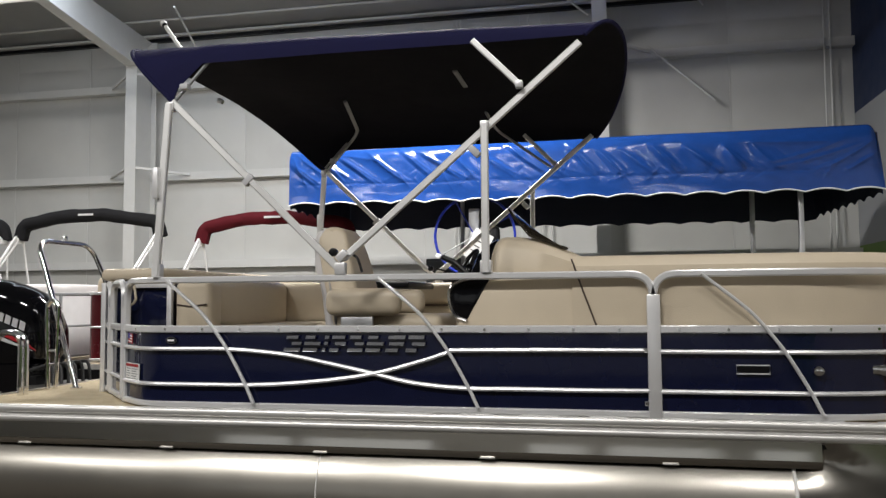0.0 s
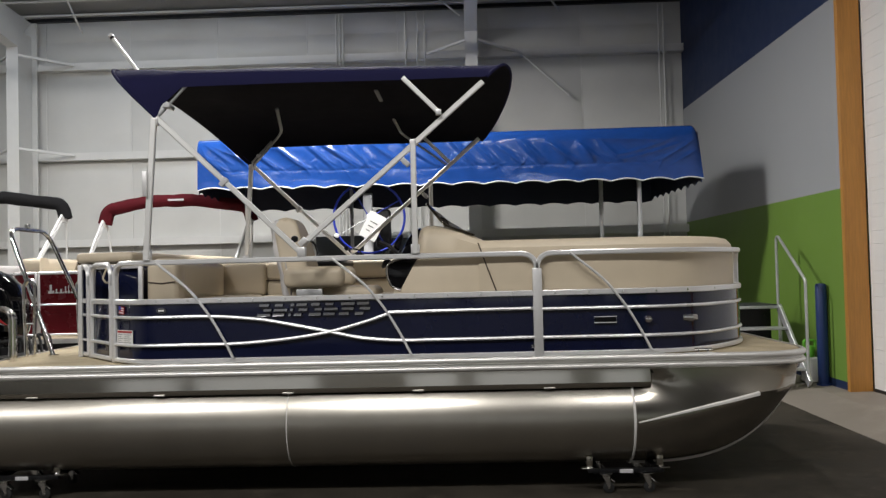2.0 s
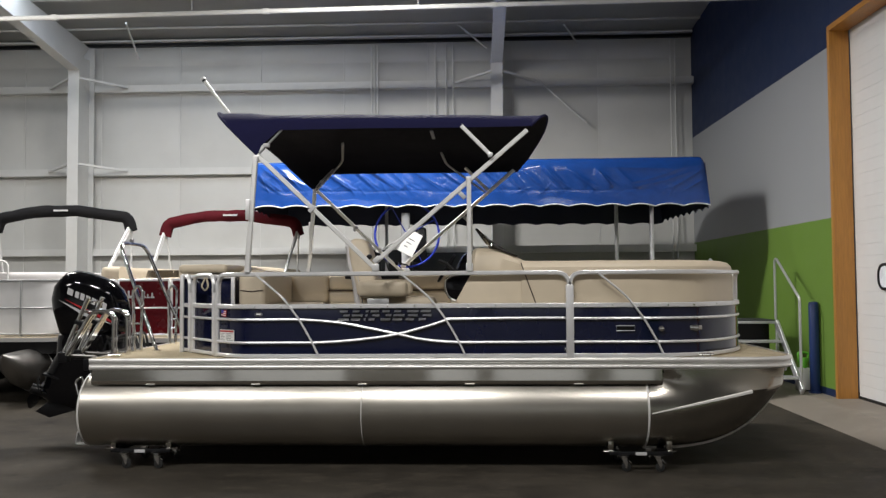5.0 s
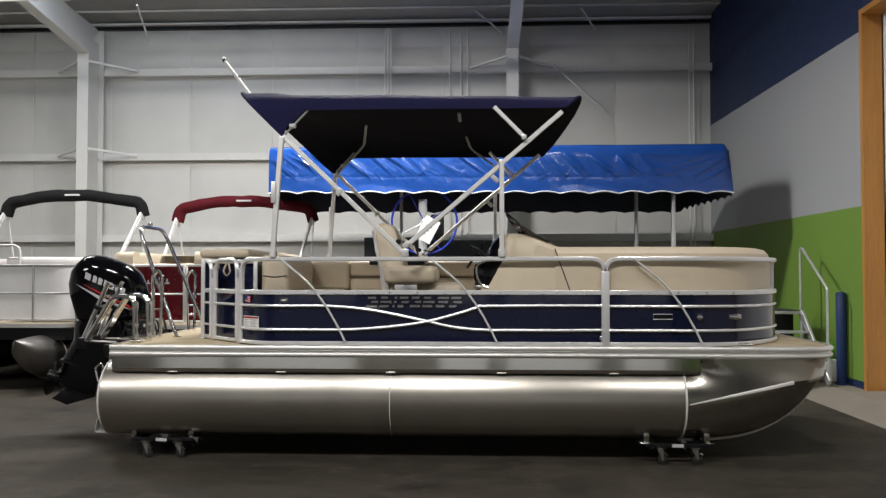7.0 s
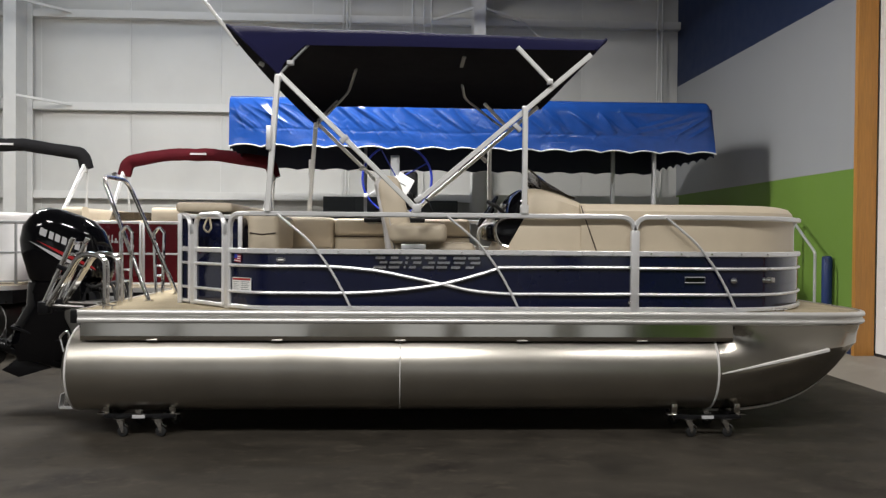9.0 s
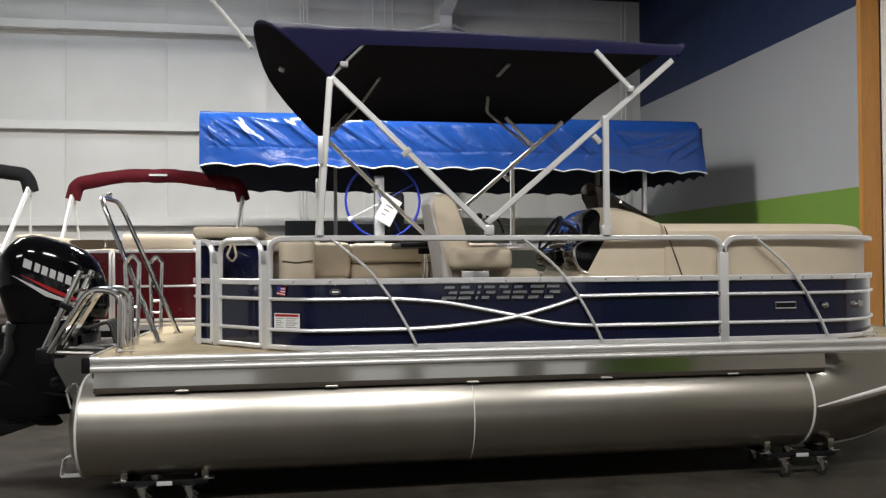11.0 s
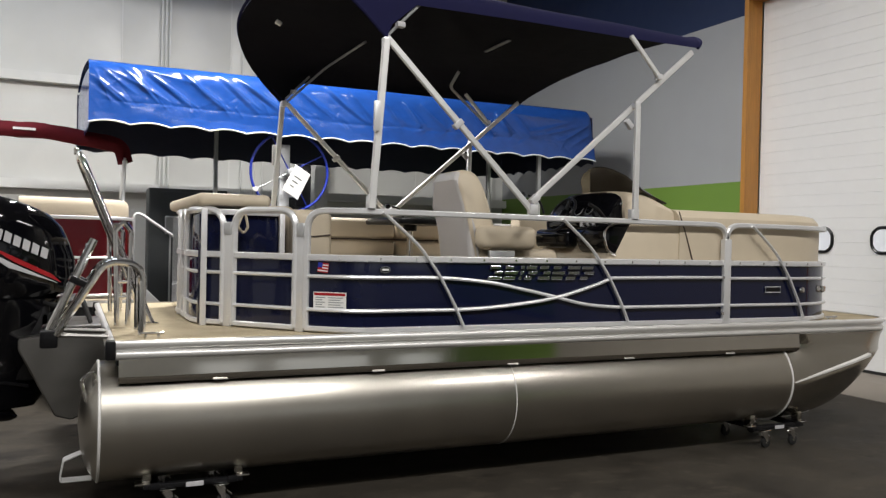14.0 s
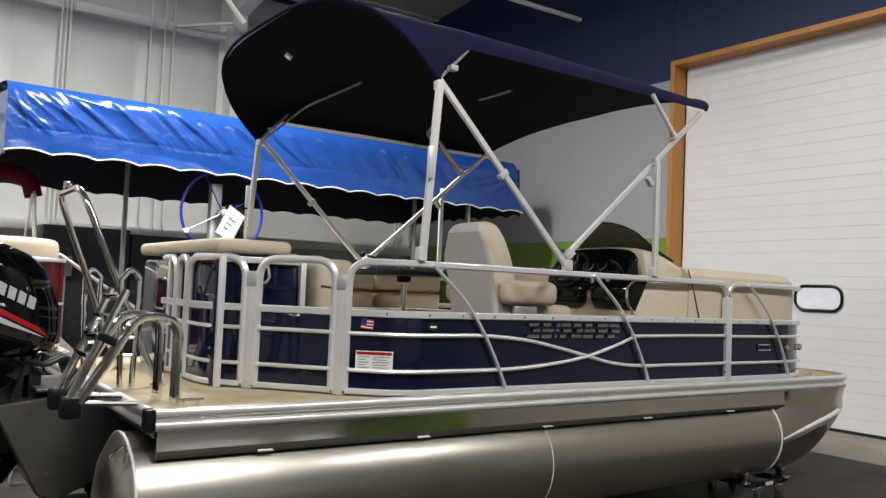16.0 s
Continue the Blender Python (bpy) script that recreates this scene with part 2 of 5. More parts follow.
    if bevel:
        bmesh.ops.bevel(b, geom=b.edges[:], offset=bevel, segments=seg, profile=0.5, affect="EDGES", clamp_overlap=True)
    return join(bm, b)


def join(a, b):
    if a is None:
        return b
    me = bpy.data.meshes.new("tmp")
    b.to_mesh(me)
    b.free()
    a.from_mesh(me)
    bpy.data.meshes.remove(me)
    return a


def moved(bm, m):
    bmesh.ops.transform(bm, matrix=m, verts=bm.verts[:])
    return bm


CIRC = {n: [(math.cos(2 * math.pi * i / n), math.sin(2 * math.pi * i / n)) for i in range(n)] for n in (6, 8, 10, 12, 16, 24, 32, 48)}


def sweep(pts, profile, closed=False, caps=True, up=None, bm=None):
    """A profile of (side, up) pairs drawn along points."""
    b = bmesh.new()
    P = [Vector(p) for p in pts]
    n = len(P)
    rings = []
    nrm = None
    for i in range(n):
        if closed:
            t = (P[(i + 1) % n] - P[i - 1]).normalized()
        else:
            t = (P[min(i + 1, n - 1)] - P[max(i - 1, 0)]).normalized()
        if up is not None:
            u = Vector(up)
            side = t.cross(u).normalized()
            nrm = side.cross(t).normalized()
        else:
            if nrm is None:
                ref = Vector((0, 0, 1)) if abs(t.z) < 0.9 else Vector((0, 1, 0))
                nrm = (ref - t * ref.dot(t)).normalized()
            else:
                nrm = (nrm - t * nrm.dot(t)).normalized()
            side = t.cross(nrm).normalized()
        rings.append([b.verts.new(P[i] + side * a + nrm * c) for a, c in profile])
    k = len(profile)
    for i in range(n if closed else n - 1):
        r0, r1 = rings[i], rings[(i + 1) % n]
        for j in range(k):
            b.faces.new((r0[j], r0[(j + 1) % k], r1[(j + 1) % k], r1[j]))
    if caps and not closed:
        b.faces.new(rings[0][::-1])
        b.faces.new(rings[-1])
    bmesh.ops.recalc_face_normals(b, faces=b.faces[:])
    return join(bm, b)


def tube(pts, r, seg=10, closed=False, bm=None):
    return sweep(pts, [(r * c, r * s) for c, s in CIRC[seg]], closed, bm=bm)


def bar(pts, w, h, bev=0.006, closed=False, up=None, bm=None):
    a, c, e = w / 2, h / 2, min(bev, w * 0.3, h * 0.3)
    prof = [(-a + e, -c), (a - e, -c), (a, -c + e), (a, c - e), (a - e, c), (-a + e, c), (-a, c - e), (-a, -c + e)]
    return sweep(pts, prof, closed, up=up, bm=bm)


def rounded(pts, radii, seg=8):
    """A polyline with its inner corners rounded."""
    P = [Vector(p) for p in pts]
    out = [P[0]]
    for i in range(1, len(P) - 1):
        r = radii[i - 1] if isinstance(radii, (list, tuple)) else radii
        a, c = (P[i - 1] - P[i]), (P[i + 1] - P[i])
        ang = a.angle(c)
        if r <= 0 or ang > 3.13:
            out.append(P[i])
            continue
        d = min(r / math.tan(ang / 2), a.length * 0.49, c.length * 0.49)
        p0, p1 = P[i] + a.normalized() * d, P[i] + c.normalized() * d
        for k in range(seg + 1):
            t = k / seg
            out.append((1 - t) ** 2 * p0 + 2 * t * (1 - t) * P[i] + t * t * p1)
    out.append(P[-1])
    return out


def spline(pts, n=8):
    """A smooth curve through points."""
    P = [Vector(p) for p in pts]
    P = [P[0] * 2 - P[1]] + P + [P[-1] * 2 - P[-2]]
    out = []
    for i in range(1, len(P) - 2):
        a, b, c, d = P[i - 1:i + 3]
        for k in range(n):
            t = k / n
            out.append(0.5 * (2 * b + (c - a) * t + (2 * a - 5 * b + 4 * c - d) * t * t + (3 * b - a - 3 * c + d) * t ** 3))
    out.append(P[-2])
    return out


def loft(rings, closed_ring=True, caps=False, bm=None):
    b = bmesh.new()
    R = [[b.verts.new(p) for p in ring] for ring in rings]
    k = len(R[0])
    for r0, r1 in zip(R, R[1:]):
        for j in range(k if closed_ring else k - 1):
            b.faces.new((r0[j], r0[(j + 1) % k], r1[(j + 1) % k], r1[j]))
    if caps:
        b.faces.new(R[0][::-1])
        b.faces.new(R[-1])
    bmesh.ops.recalc_face_normals(b, faces=b.faces[:])
    return join(bm, b)


def prism(poly, axis, v0, v1, bevel=0.0, seg=2, bm=None):
    """A polygon in the plane across an axis, drawn out from v0 to v1."""
    b = bmesh.new()
    put = {"x": lambda p, v: (v, p[0], p[1]), "y": lambda p, v: (p[0], v, p[1]), "z": lambda p, v: (p[0], p[1], v)}[axis]
    A = [b.verts.new(put(p, v0)) for p in poly]
    B = [b.verts.new(put(p, v1)) for p in poly]
    n = len(poly)
    b.faces.new(A)
    b.faces.new(B[::-1])
    for i in range(n):
        b.faces.new((A[i], B[i], B[(i + 1) % n], A[(i + 1) % n]))
    bmesh.ops.recalc_face_normals(b, faces=b.faces[:])
    if bevel:
        bmesh.ops.bevel(b, geom=b.edges[:], offset=bevel, segments=seg, profile=0.5, affect="EDGES", clamp_overlap=True)
    return join(bm, b)


def disc(c, axis, r, depth, seg=24, bevel=0.0, bm=None):
    b = bmesh.new()
    bmesh.ops.create_cone(b, cap_ends=True, segments=seg, radius1=r, radius2=r, depth=depth)
    if bevel:
        bmesh.ops.bevel(b, geom=[e for e in b.edges if abs(e.verts[0].co.z - e.verts[1].co.z) < 1e-6], offset=bevel, segments=2, profile=0.5, affect="EDGES")
    q = Vector((0, 0, 1)).rotation_difference(Vector(axis).normalized()).to_matrix().to_4x4()
    moved(b, Matrix.Translation(c) @ q)
    return join(bm, b)


def pillow(x0, x1, y0, y1, z0, z1, r=0.05, bm=None):
    return box(x0, x1, y0, y1, z0, z1, r, 4, bm)

# ---------------- the hall ----------------
WX, BY, LX, FY = 4.24, 15.2, -14.5, -9.5
FZ = -0.08                      # the floor


def structure(name, bm, material, label, category, smooth=False):
    return tagged(part(name, bm, material, None, smooth=smooth), label, category, kind="structure")


structure("floor", box(LX - 0.3, 3.40, FY - 0.3, BY + 0.3, -0.25, FZ), M_FLOOR, "dark charcoal coated concrete showroom floor with scuffs", "floor")
structure("floor_strip", prism([(3.403, -0.25), (WX + 0.6, -0.25), (WX + 0.6, 0.03), (3.95, 0.015), (3.403, FZ + 0.004)], "y", FY - 0.3, BY + 0.3), M_CONC, "bare light concrete strip before the overhead door", "floor")


def roof_z(y):
    return 7.31 + (BY - y) * 0.09


structure("wall_north", box(LX - 0.3, WX + 0.3, BY, BY + 0.2, FZ, 7.55), M_WALL, "white vinyl-faced insulated metal wall", "wall")
structure("wall_west", box(LX - 0.2, LX, FY, BY - 0.003, FZ, 9.8), M_WALL, "white vinyl-faced insulated metal side wall", "wall")
structure("wall_south", box(LX, WX, FY - 0.2, FY, FZ, 9.8), M_WALL, "white insulated metal wall behind the walkway", "wall")

# side wall with three paint bands and the door's opening
DY0, DY1, DZ = 3.1, 8.09, 5.11
bands = [(FZ, 0.12, M_WBLUE, "skirting"), (0.12, 2.49, M_WGREEN, "green"), (2.49, 4.865, M_WGREY, "grey"), (4.865, 9.8, M_WBLUE, "blue")]
for z0, z1, m, tone in bands:
    runs = [(DY1, BY - 0.003, z0), (FY, -4.6, z0)] + ([(DY0 - 0.03, DY1 - 0.003, max(z0, DZ))] if z1 > DZ else [])
    for ya, yb, za in runs:
        structure("wall_east_" + tone, box(WX, WX + 0.25, ya, yb, za, z1), m, {"skirting": "dark blue painted wall base", "green": "lime green painted lower wall band", "grey": "plain grey painted middle wall band", "blue": "deep navy blue painted upper wall"}[tone], "wall")

structure("wall_east", box(WX, WX + 0.25, -4.597, DY0 - 0.033, FZ, 9.8), M_WTAUPE, "plain pale taupe wall beside the overhead door", "wall")
b = bmesh.new()
for i, (ya, yb) in enumerate([(FY - 0.2, 3.0), (3.0, BY + 0.2)]):
    v = [b.verts.new(p) for p in ((LX - 0.2, ya, roof_z(ya)), (WX + 0.3, ya, roof_z(ya)), (WX + 0.3, yb, roof_z(yb)), (LX - 0.2, yb, roof_z(yb)))]
    b.faces.new(v)
bmesh.ops.solidify(b, geom=b.faces[:], thickness=-0.15)
structure("ceiling", b, M_ROOF, "grey-white insulated metal roof lining", "ceiling")

purlin = thing("roof_purlins", "pale bands of the roof lining over the purlins", "purlin", kind="structure")
for y in (14.4, 12.9, 11.4, 9.9, 8.4, 6.9, 5.4, 3.9):
    z = roof_z(y)
    part("purlin", box(LX, WX, y - 0.03, y + 0.03, z - 0.05, z - 0.004, 0.01), M_ROOF, purlin, smooth=False)

girts = thing("wall_girts", "white steel girts along the insulated wall", "girt", kind="structure")
for z in (2.37, 4.22, 6.15):
    part("girt", prism([(BY - 0.2, z - 0.08), (BY - 0.003, z - 0.08), (BY - 0.003, z - 0.055), (BY - 0.17, z - 0.055), (BY - 0.17, z + 0.055), (BY - 0.003, z + 0.055), (BY - 0.003, z + 0.08), (BY - 0.2, z + 0.08)], "x", LX, WX - 0.003), M_STEEL, girts, smooth=False)
part("eave_strut", box(LX, WX - 0.003, BY - 0.2, BY - 0.01, 7.24, 7.29, 0.01), M_STEEL, girts, smooth=False)
part("eave_gap", box(LX, WX - 0.003, BY - 0.1, BY - 0.005, 7.16, 7.23), M_BLACK, girts, smooth=False)
bulges = thing("wall_panels", "pillowed white insulation panels between the girts", "wall panel", kind="structure")


def wall_panel(x0, x1, z0, z1, depth, k):
    b = bmesh.new()
    nx, nz = 8, 6
    g = []
    for i in range(nx + 1):
        row = []
        for j in range(nz + 1):
            u, v = i / nx, j / nz
            lift = (math.sin(math.pi * u) * math.sin(math.pi * v)) ** 0.6
            lift *= 1 + 0.35 * noise.noise(Vector((u * 2 + k * 3.1, v * 2, k)))
            row.append(b.verts.new((x0 + (x1 - x0) * u, BY - 0.004 - depth * lift, z0 + (z1 - z0) * v)))
        g.append(row)
    for i in range(nx):
        for j in range(nz):
            b.faces.new((g[i][j], g[i + 1][j], g[i + 1][j + 1], g[i][j + 1]))
    part("panel", b, M_WALL, bulges)


k = 0
SEAMS = [2.12, 0.18, -1.76, -3.70, -5.64, -7.53, -9.38, -11.21, -13.03]
for x1, x in zip([WX - 0.01] + SEAMS, SEAMS):
    x, x1 = x + 0.03, x1 - 0.01
    for z0, z1 in ((0.02, 2.285), (2.455, 4.135), (4.305, 6.065), (6.235, 6.70), (6.73, 7.15)):
        wall_panel(x, x1, z0, z1, 0.05, k)
        k += 1
seams = thing("wall_seams", "taped vertical seams of the wall insulation", "wall seam", kind="structure")
for x in SEAMS:
    part("seam", box(x, x + 0.022, BY - 0.012, BY - 0.002, 0.02, 7.15), M_STEEL, seams, smooth=False)


def rigid_frame(x):
    root = thing("steel_frame", "white painted tapered steel column and rafter", "column", kind="structure")
    b = box(x - 0.125, x + 0.125, BY - 0.95, BY - 0.93, FZ, 6.45)
    box(x - 0.125, x + 0.125, BY - 0.23, BY - 0.21, FZ, 7.1, bm=b)
    box(x - 0.012, x + 0.012, BY - 0.93, BY - 0.23, FZ, 6.8, bm=b)
    part("column", b, M_STEEL, root, smooth=False)
    ya, yb = BY - 0.95, 2.0
    b = prism([(ya, 6.42), (ya + 0.72, 7.1), (yb, roof_z(yb) - 0.21), (yb, roof_z(yb) - 0.75), (ya - 3.5, roof_z(ya - 3.5) - 0.8)], "x", x - 0.009, x + 0.009)
    low = [(x, ya, 6.42), (x, ya - 3.5, roof_z(ya - 3.5) - 0.8), (x, yb, roof_z(yb) - 0.75)]
    bar(low, 0.25, 0.03, bm=b)
    part("rafter", b, M_STEEL, root, smooth=False)
    for z in (6.15, 4.22):
        for side in (-1, 1):
            part("brace", bar([(x + side * 0.10, BY - 0.9, z + 0.09), (x + side * 0.92, BY - 0.21, z + 0.02)], 0.05, 0.05, 0.004), M_STEEL, root, smooth=False)
    return root


frames = [rigid_frame(x) for x in (-9.58, -0.19)]

rod = thing("roof_braces", "thin white steel cross braces below the roof", "brace", kind="structure")
for p, q_ in (((-1.09, 14.62, 7.42), (-0.40, 14.43, 6.78)), ((0.67, 14.75, 6.20), (1.82, 14.82, 5.17)), ((1.22, 13.8, 7.07), (1.65, 14.8, 6.93)), ((-7.72, 12.7, 6.92), (-8.09, 14.2, 6.62))):
    part("brace", tube([p, q_], 0.02, 8), M_STEEL, rod)
pipes = thing("sprinkler_pipe", "white sprinkler pipe run under the roof", "pipe", kind="structure")
part("pipe", tube([(LX, 10.0, 6.08), (WX - 0.1, 10.0, 6.24)], 0.04), M_STEEL, pipes)
for x in (-9.0, -5.4, -1.6):
    part("hanger", tube([(x, 10.0, 6.2 + 0.0085 * x), (x, 10.0, roof_z(10.0))], 0.008, 6), M_STEEL, pipes)
    part("coupling", tube([(x + 1.2, 10.0, 6.214 + 0.0085 * x), (x + 1.3, 10.0, 6.215 + 0.0085 * x)], 0.052, 10), M_STEEL, pipes)
conduit = thing("conduit_bundle", "white electrical conduits on the wall", "conduit", kind="structure")
for x in (-3.02, -2.95, -2.88, -1.56, -1.32, -1.16, 3.72, 3.82):
    part("conduit", tube([(x, BY - 0.24, 0.3), (x, BY - 0.24, 7.05)], 0.018, 8), M_STEEL, conduit)

# overhead door in its pine-lined opening
door = thing("door_1", "white sectional overhead door with small oval windows, closed", "overhead door", kind="structure")
zs = [0.06 + i * 0.63 for i in range(9)]
DX = WX + 0.25
for z in zs[:-1]:
    b = bmesh.new()
    for k in range(4):
        box(DX, DX + 0.05, DY0 + 0.02, DY1 - 0.06, z + 0.1575 * k + 0.0006, z + 0.1575 * (k + 1) - 0.0004, 0.002 if k < 3 else 0.004, 2, b)
    part("panel", b, M_DOOR, door, smooth=False)
part("bottom_seal", box(DX - 0.01, DX + 0.05, DY0 + 0.02, DY1 - 0.06, 0.02, 0.058), M_RUBBER, door, smooth=False)


def oval(y, z, w, h, n=10):
    r = h * 0.42
    pts = []
    for cy, cz, a0 in ((y + w / 2 - r, z + h / 2 - r, 0), (y - w / 2 + r, z + h / 2 - r, 90), (y - w / 2 + r, z - h / 2 + r, 180), (y + w / 2 - r, z - h / 2 + r, 270)):
        for k in range(n):
            a = radians(a0 + 90 * k / (n - 1))
            pts.append((cy + r * math.cos(a), cz + r * math.sin(a)))
    return pts


for y in (7.09, 5.90, 4.70, 3.50):
    pane = part("window", prism(oval(y, 1.665, 0.60, 0.28), "x", DX - 0.012, DX - 0.004), M_GLASS, door, "frosted oval pane", smooth=False)
    part("window_frame", sweep([(DX - 0.012, a, c) for a, c in oval(y, 1.665, 0.62, 0.31)], [(0.02 * c, 0.02 * s) for c, s in CIRC[8]], True), M_BLACK, pane)
frame_root = thing("door_frame_1", "varnished pine lining of the overhead door opening", "door frame", kind="structure")
part("jamb", box(WX - 0.03, WX + 0.24, DY1 - 0.045, DY1 + 0.03, FZ, DZ + 0.03, 0.004), M_WOOD, frame_root, smooth=False)
part("jamb", box(WX - 0.03, WX + 0.24, DY0 - 0.03, DY0 + 0.045, FZ, DZ + 0.03, 0.004), M_WOOD, frame_root, smooth=False)
part("header", box(WX - 0.03, WX + 0.24, DY0 + 0.048, DY1 - 0.048, DZ - 0.045, DZ + 0.03, 0.004), M_WOOD, frame_root, smooth=False)
structure("wall_outside", box(WX + 0.5, WX + 0.6, DY0 - 0.5, DY1 + 0.5, FZ, DZ + 0.5), M_DOOR, "plain closing wall behind the door", "wall")

# ---------------- the pontoon boat on show ----------------
BOAT = pose(0, 4.193, 0)
WID = 2.70                      # outside of one fence to the other
boat = thing("pontoon_boat", "navy and beige pontoon boat with raised navy bimini on dollies", "pontoon boat", BOAT)
AFT, BOW, DK = -4.27, 2.25, 0.935


# deck with carpet and edge extrusion
def deck_outline(inset):
    a, f, y0, y1 = AFT + inset, BOW - inset, -0.02 + inset, WID + 0.02 - inset
    pts = rounded([(a + 0.6, y0, 0), (f, y0, 0), (f, WID / 2, 0)], [0.5 - inset], 10)
    pts += [Vector((p.x, WID - p.y, 0)) for p in reversed(pts[:-1])]
    pts += [Vector((a, y1, 0)), Vector((a, y0, 0))]
    return [(p.x, p.y) for p in pts]


deck = part("deck", prism(deck_outline(0.03), "z", 0.80, DK - 0.012), M_BLACK, boat, "deck boards on cross members", smooth=False)
part("carpet", prism(deck_outline(0.025), "z", DK - 0.01, DK), M_CARPET, deck, "beige marine carpet", smooth=False)
edge = [(x, y, 0) for x, y in deck_outline(0.0)]
edge_profile = [(-0.018, 0.838), (0.0, 0.838)] + [(0.0 + 0.016 * math.cos(radians(a)), 0.861 + 0.018 * math.sin(radians(a))) for a in range(-70, 91, 20)] + [(-0.004, 0.882), (-0.004, 0.894)] + [(0.002 + 0.018 * math.cos(radians(a)), 0.920 + 0.022 * math.sin(radians(a))) for a in range(-80, 101, 20)] + [(-0.018, 0.944)]
part("edge_trim", sweep(edge, [(a, c) for a, c in edge_profile], True, up=(0, 0, 1)), M_TRIM, boat, "bright aluminium deck edge extrusion")
for y0 in (-0.012, WID + 0.008):
    part("corner_cap", box(AFT - 0.03, AFT + 0.025, y0 - 0.02, y0 + 0.05, 0.835, 0.945, 0.012), M_BLACK, boat)
# skirt under the deck, running round the bow
face = [(0.020, 0.722)]
for k in range(6):                # the face leans back less and less towards the top
    face.append((face[-1][0] - 0.02 * math.tan(radians(7.2 - 0.8 * k)), face[-1][1] + 0.02))
skirt_profile = [(-0.004, 0.700), (0.010, 0.700)] + face + [(-0.004, 0.842)]
for ring in ([(AFT + 0.04, 0.012, 0), (0.99, 0.012, 0)], [(0.99, WID - 0.012, 0), (AFT + 0.04, WID - 0.012, 0)]):
    part("skirt", sweep([Vector(p) for p in ring], skirt_profile, up=(0, 0, 1)), M_SKIRT, boat, "mill-finish aluminium skirt")
part("bow_plate", box(2.12, 2.14, 0.62, WID - 0.62, 0.70, 0.836, 0.004), M_SKIRT, boat, smooth=False)
for y in (0.012, WID - 0.012):
    for i in range(5):
        x = AFT + 0.55 + i * 0.98
        part("bracket", box(x, x + 0.085, y - 0.024, y - 0.01, 0.699, 0.708, 0.003, 1), M_TRIM, boat, smooth=False)

# pontoon tubes
TR, TZ = 0.345, 0.448


NOSE = 2.15


def nose_low(u):
    return (TZ - TR) + 0.739 * (1 - (1 - u ** 3) ** 0.7)


def strake_z(u):
    return 0.445 + 0.205 * min(1, u / 0.70) + 0.12 * max(0, u - 0.70)


def pontoon(yc, side):
    x0, x1 = -4.33, 0.855
    rings = []
    n = 48
    for x, s in ((x0 - 0.10, 0.05), (x0 - 0.085, 0.45), (x0 - 0.055, 0.75), (x0 - 0.02, 0.93), (x0, 1.0)):
        rings.append([(x, yc + TR * s * c, TZ + TR * s * d) for c, d in CIRC[n]])
    for k in range(1, 9):
        rings.append([(x0 + (x1 - x0) * k / 8, yc + TR * c, TZ + TR * d) for c, d in CIRC[n]])
    b = loft(rings, True, True)
    t = part("tube", b, M_TUBE, boat, "brushed aluminium pontoon tube")
    # nose: the round sheet flares out from the strake to the deck, the bottom sweeps up to the bow
    rings = []
    for k in range(37):
        u = 1 - (1 - k / 36) ** 1.6
        x = x1 + (NOSE - x1) * u
        low = nose_low(u)
        z_s = max(strake_z(u), low + 0.004)
        full = (1 - u ** 6) ** 0.6
        w_s, w_t = TR * full + 0.004, 0.268 * (1 - u ** 16) ** 0.5 + 0.012
        half = []
        for j in range(10, -1, -1):
            f, a = j / 10, radians(66) * j / 10
            e = min(1, u / (0.72 * (1 - 0.85 * f)))
            e = e * e * (3 - 2 * e)
            flare = (w_s + (w_t - w_s) * f - 0.012 * math.sin(math.pi * f), z_s + (0.842 - z_s) * f)
            half.append((TR * math.cos(a) * (1 - e) + flare[0] * e, (TZ + TR * math.sin(a)) * (1 - e) + flare[1] * e))
        for j in range(1, 10):
            f = radians(10 * j)
            thin = 1 - (0.22 * u + 0.20 * u ** 3) * math.sin(f)
            half.append((w_s * math.cos(f) ** 0.95 * thin, z_s - (z_s - low) * math.sin(f)))
        rings.append([(x, yc + w, z) for w, z in half] + [(x, yc, low)] + [(x, yc - w, z) for w, z in reversed(half)])
    part("nose_cone", loft(rings, True, True), M_NOSE, t, "bare aluminium nose cone")
    part("keel_strip", sweep([(x1 + (NOSE - x1) * u, yc, nose_low(u) - 0.008) for u in (1 - (1 - k / 24) ** 1.6 for k in range(25))], [(0.028 * c, 0.021 * s) for c, s in CIRC[8]]), M_KEEL, t)
    for x, r in ((x0 + 0.004, 0.006), (-1.72, 0.003), (x1, 0.007)):
        part("weld_ring", sweep([(x, yc + (TR + 0.001) * c, TZ + (TR + 0.001) * d) for c, d in CIRC[48]], [(r * 1.4 * c, r * s) for c, s in CIRC[6]], True), M_KEEL, t)
    # lifting strake on the nose
    y = yc - side * (TR - 0.035)
    strip = []
    for k in range(9):
        q = k / 8
        u = 0.02 + 0.68 * q
        x = x1 + (NOSE - x1) * u
        w = TR * (1 - u ** 6) ** 0.6 + 0.004
        zc_ = strake_z(u)
        out = 0.004 + 0.026 * q
        strip.append([(x, yc - side * (w - 0.03), zc_ + 0.006 + 0.008 * q), (x, yc - side * (w + out), zc_ + 0.003), (x, yc - side * (w + out), zc_ - 0.004 - 0.013 * q), (x, yc - side * (w - 0.03), zc_ - 0.012 - 0.02 * q)])
    b = loft(strip, True, True)
    part("strake", b, M_KEEL, t, smooth=False)
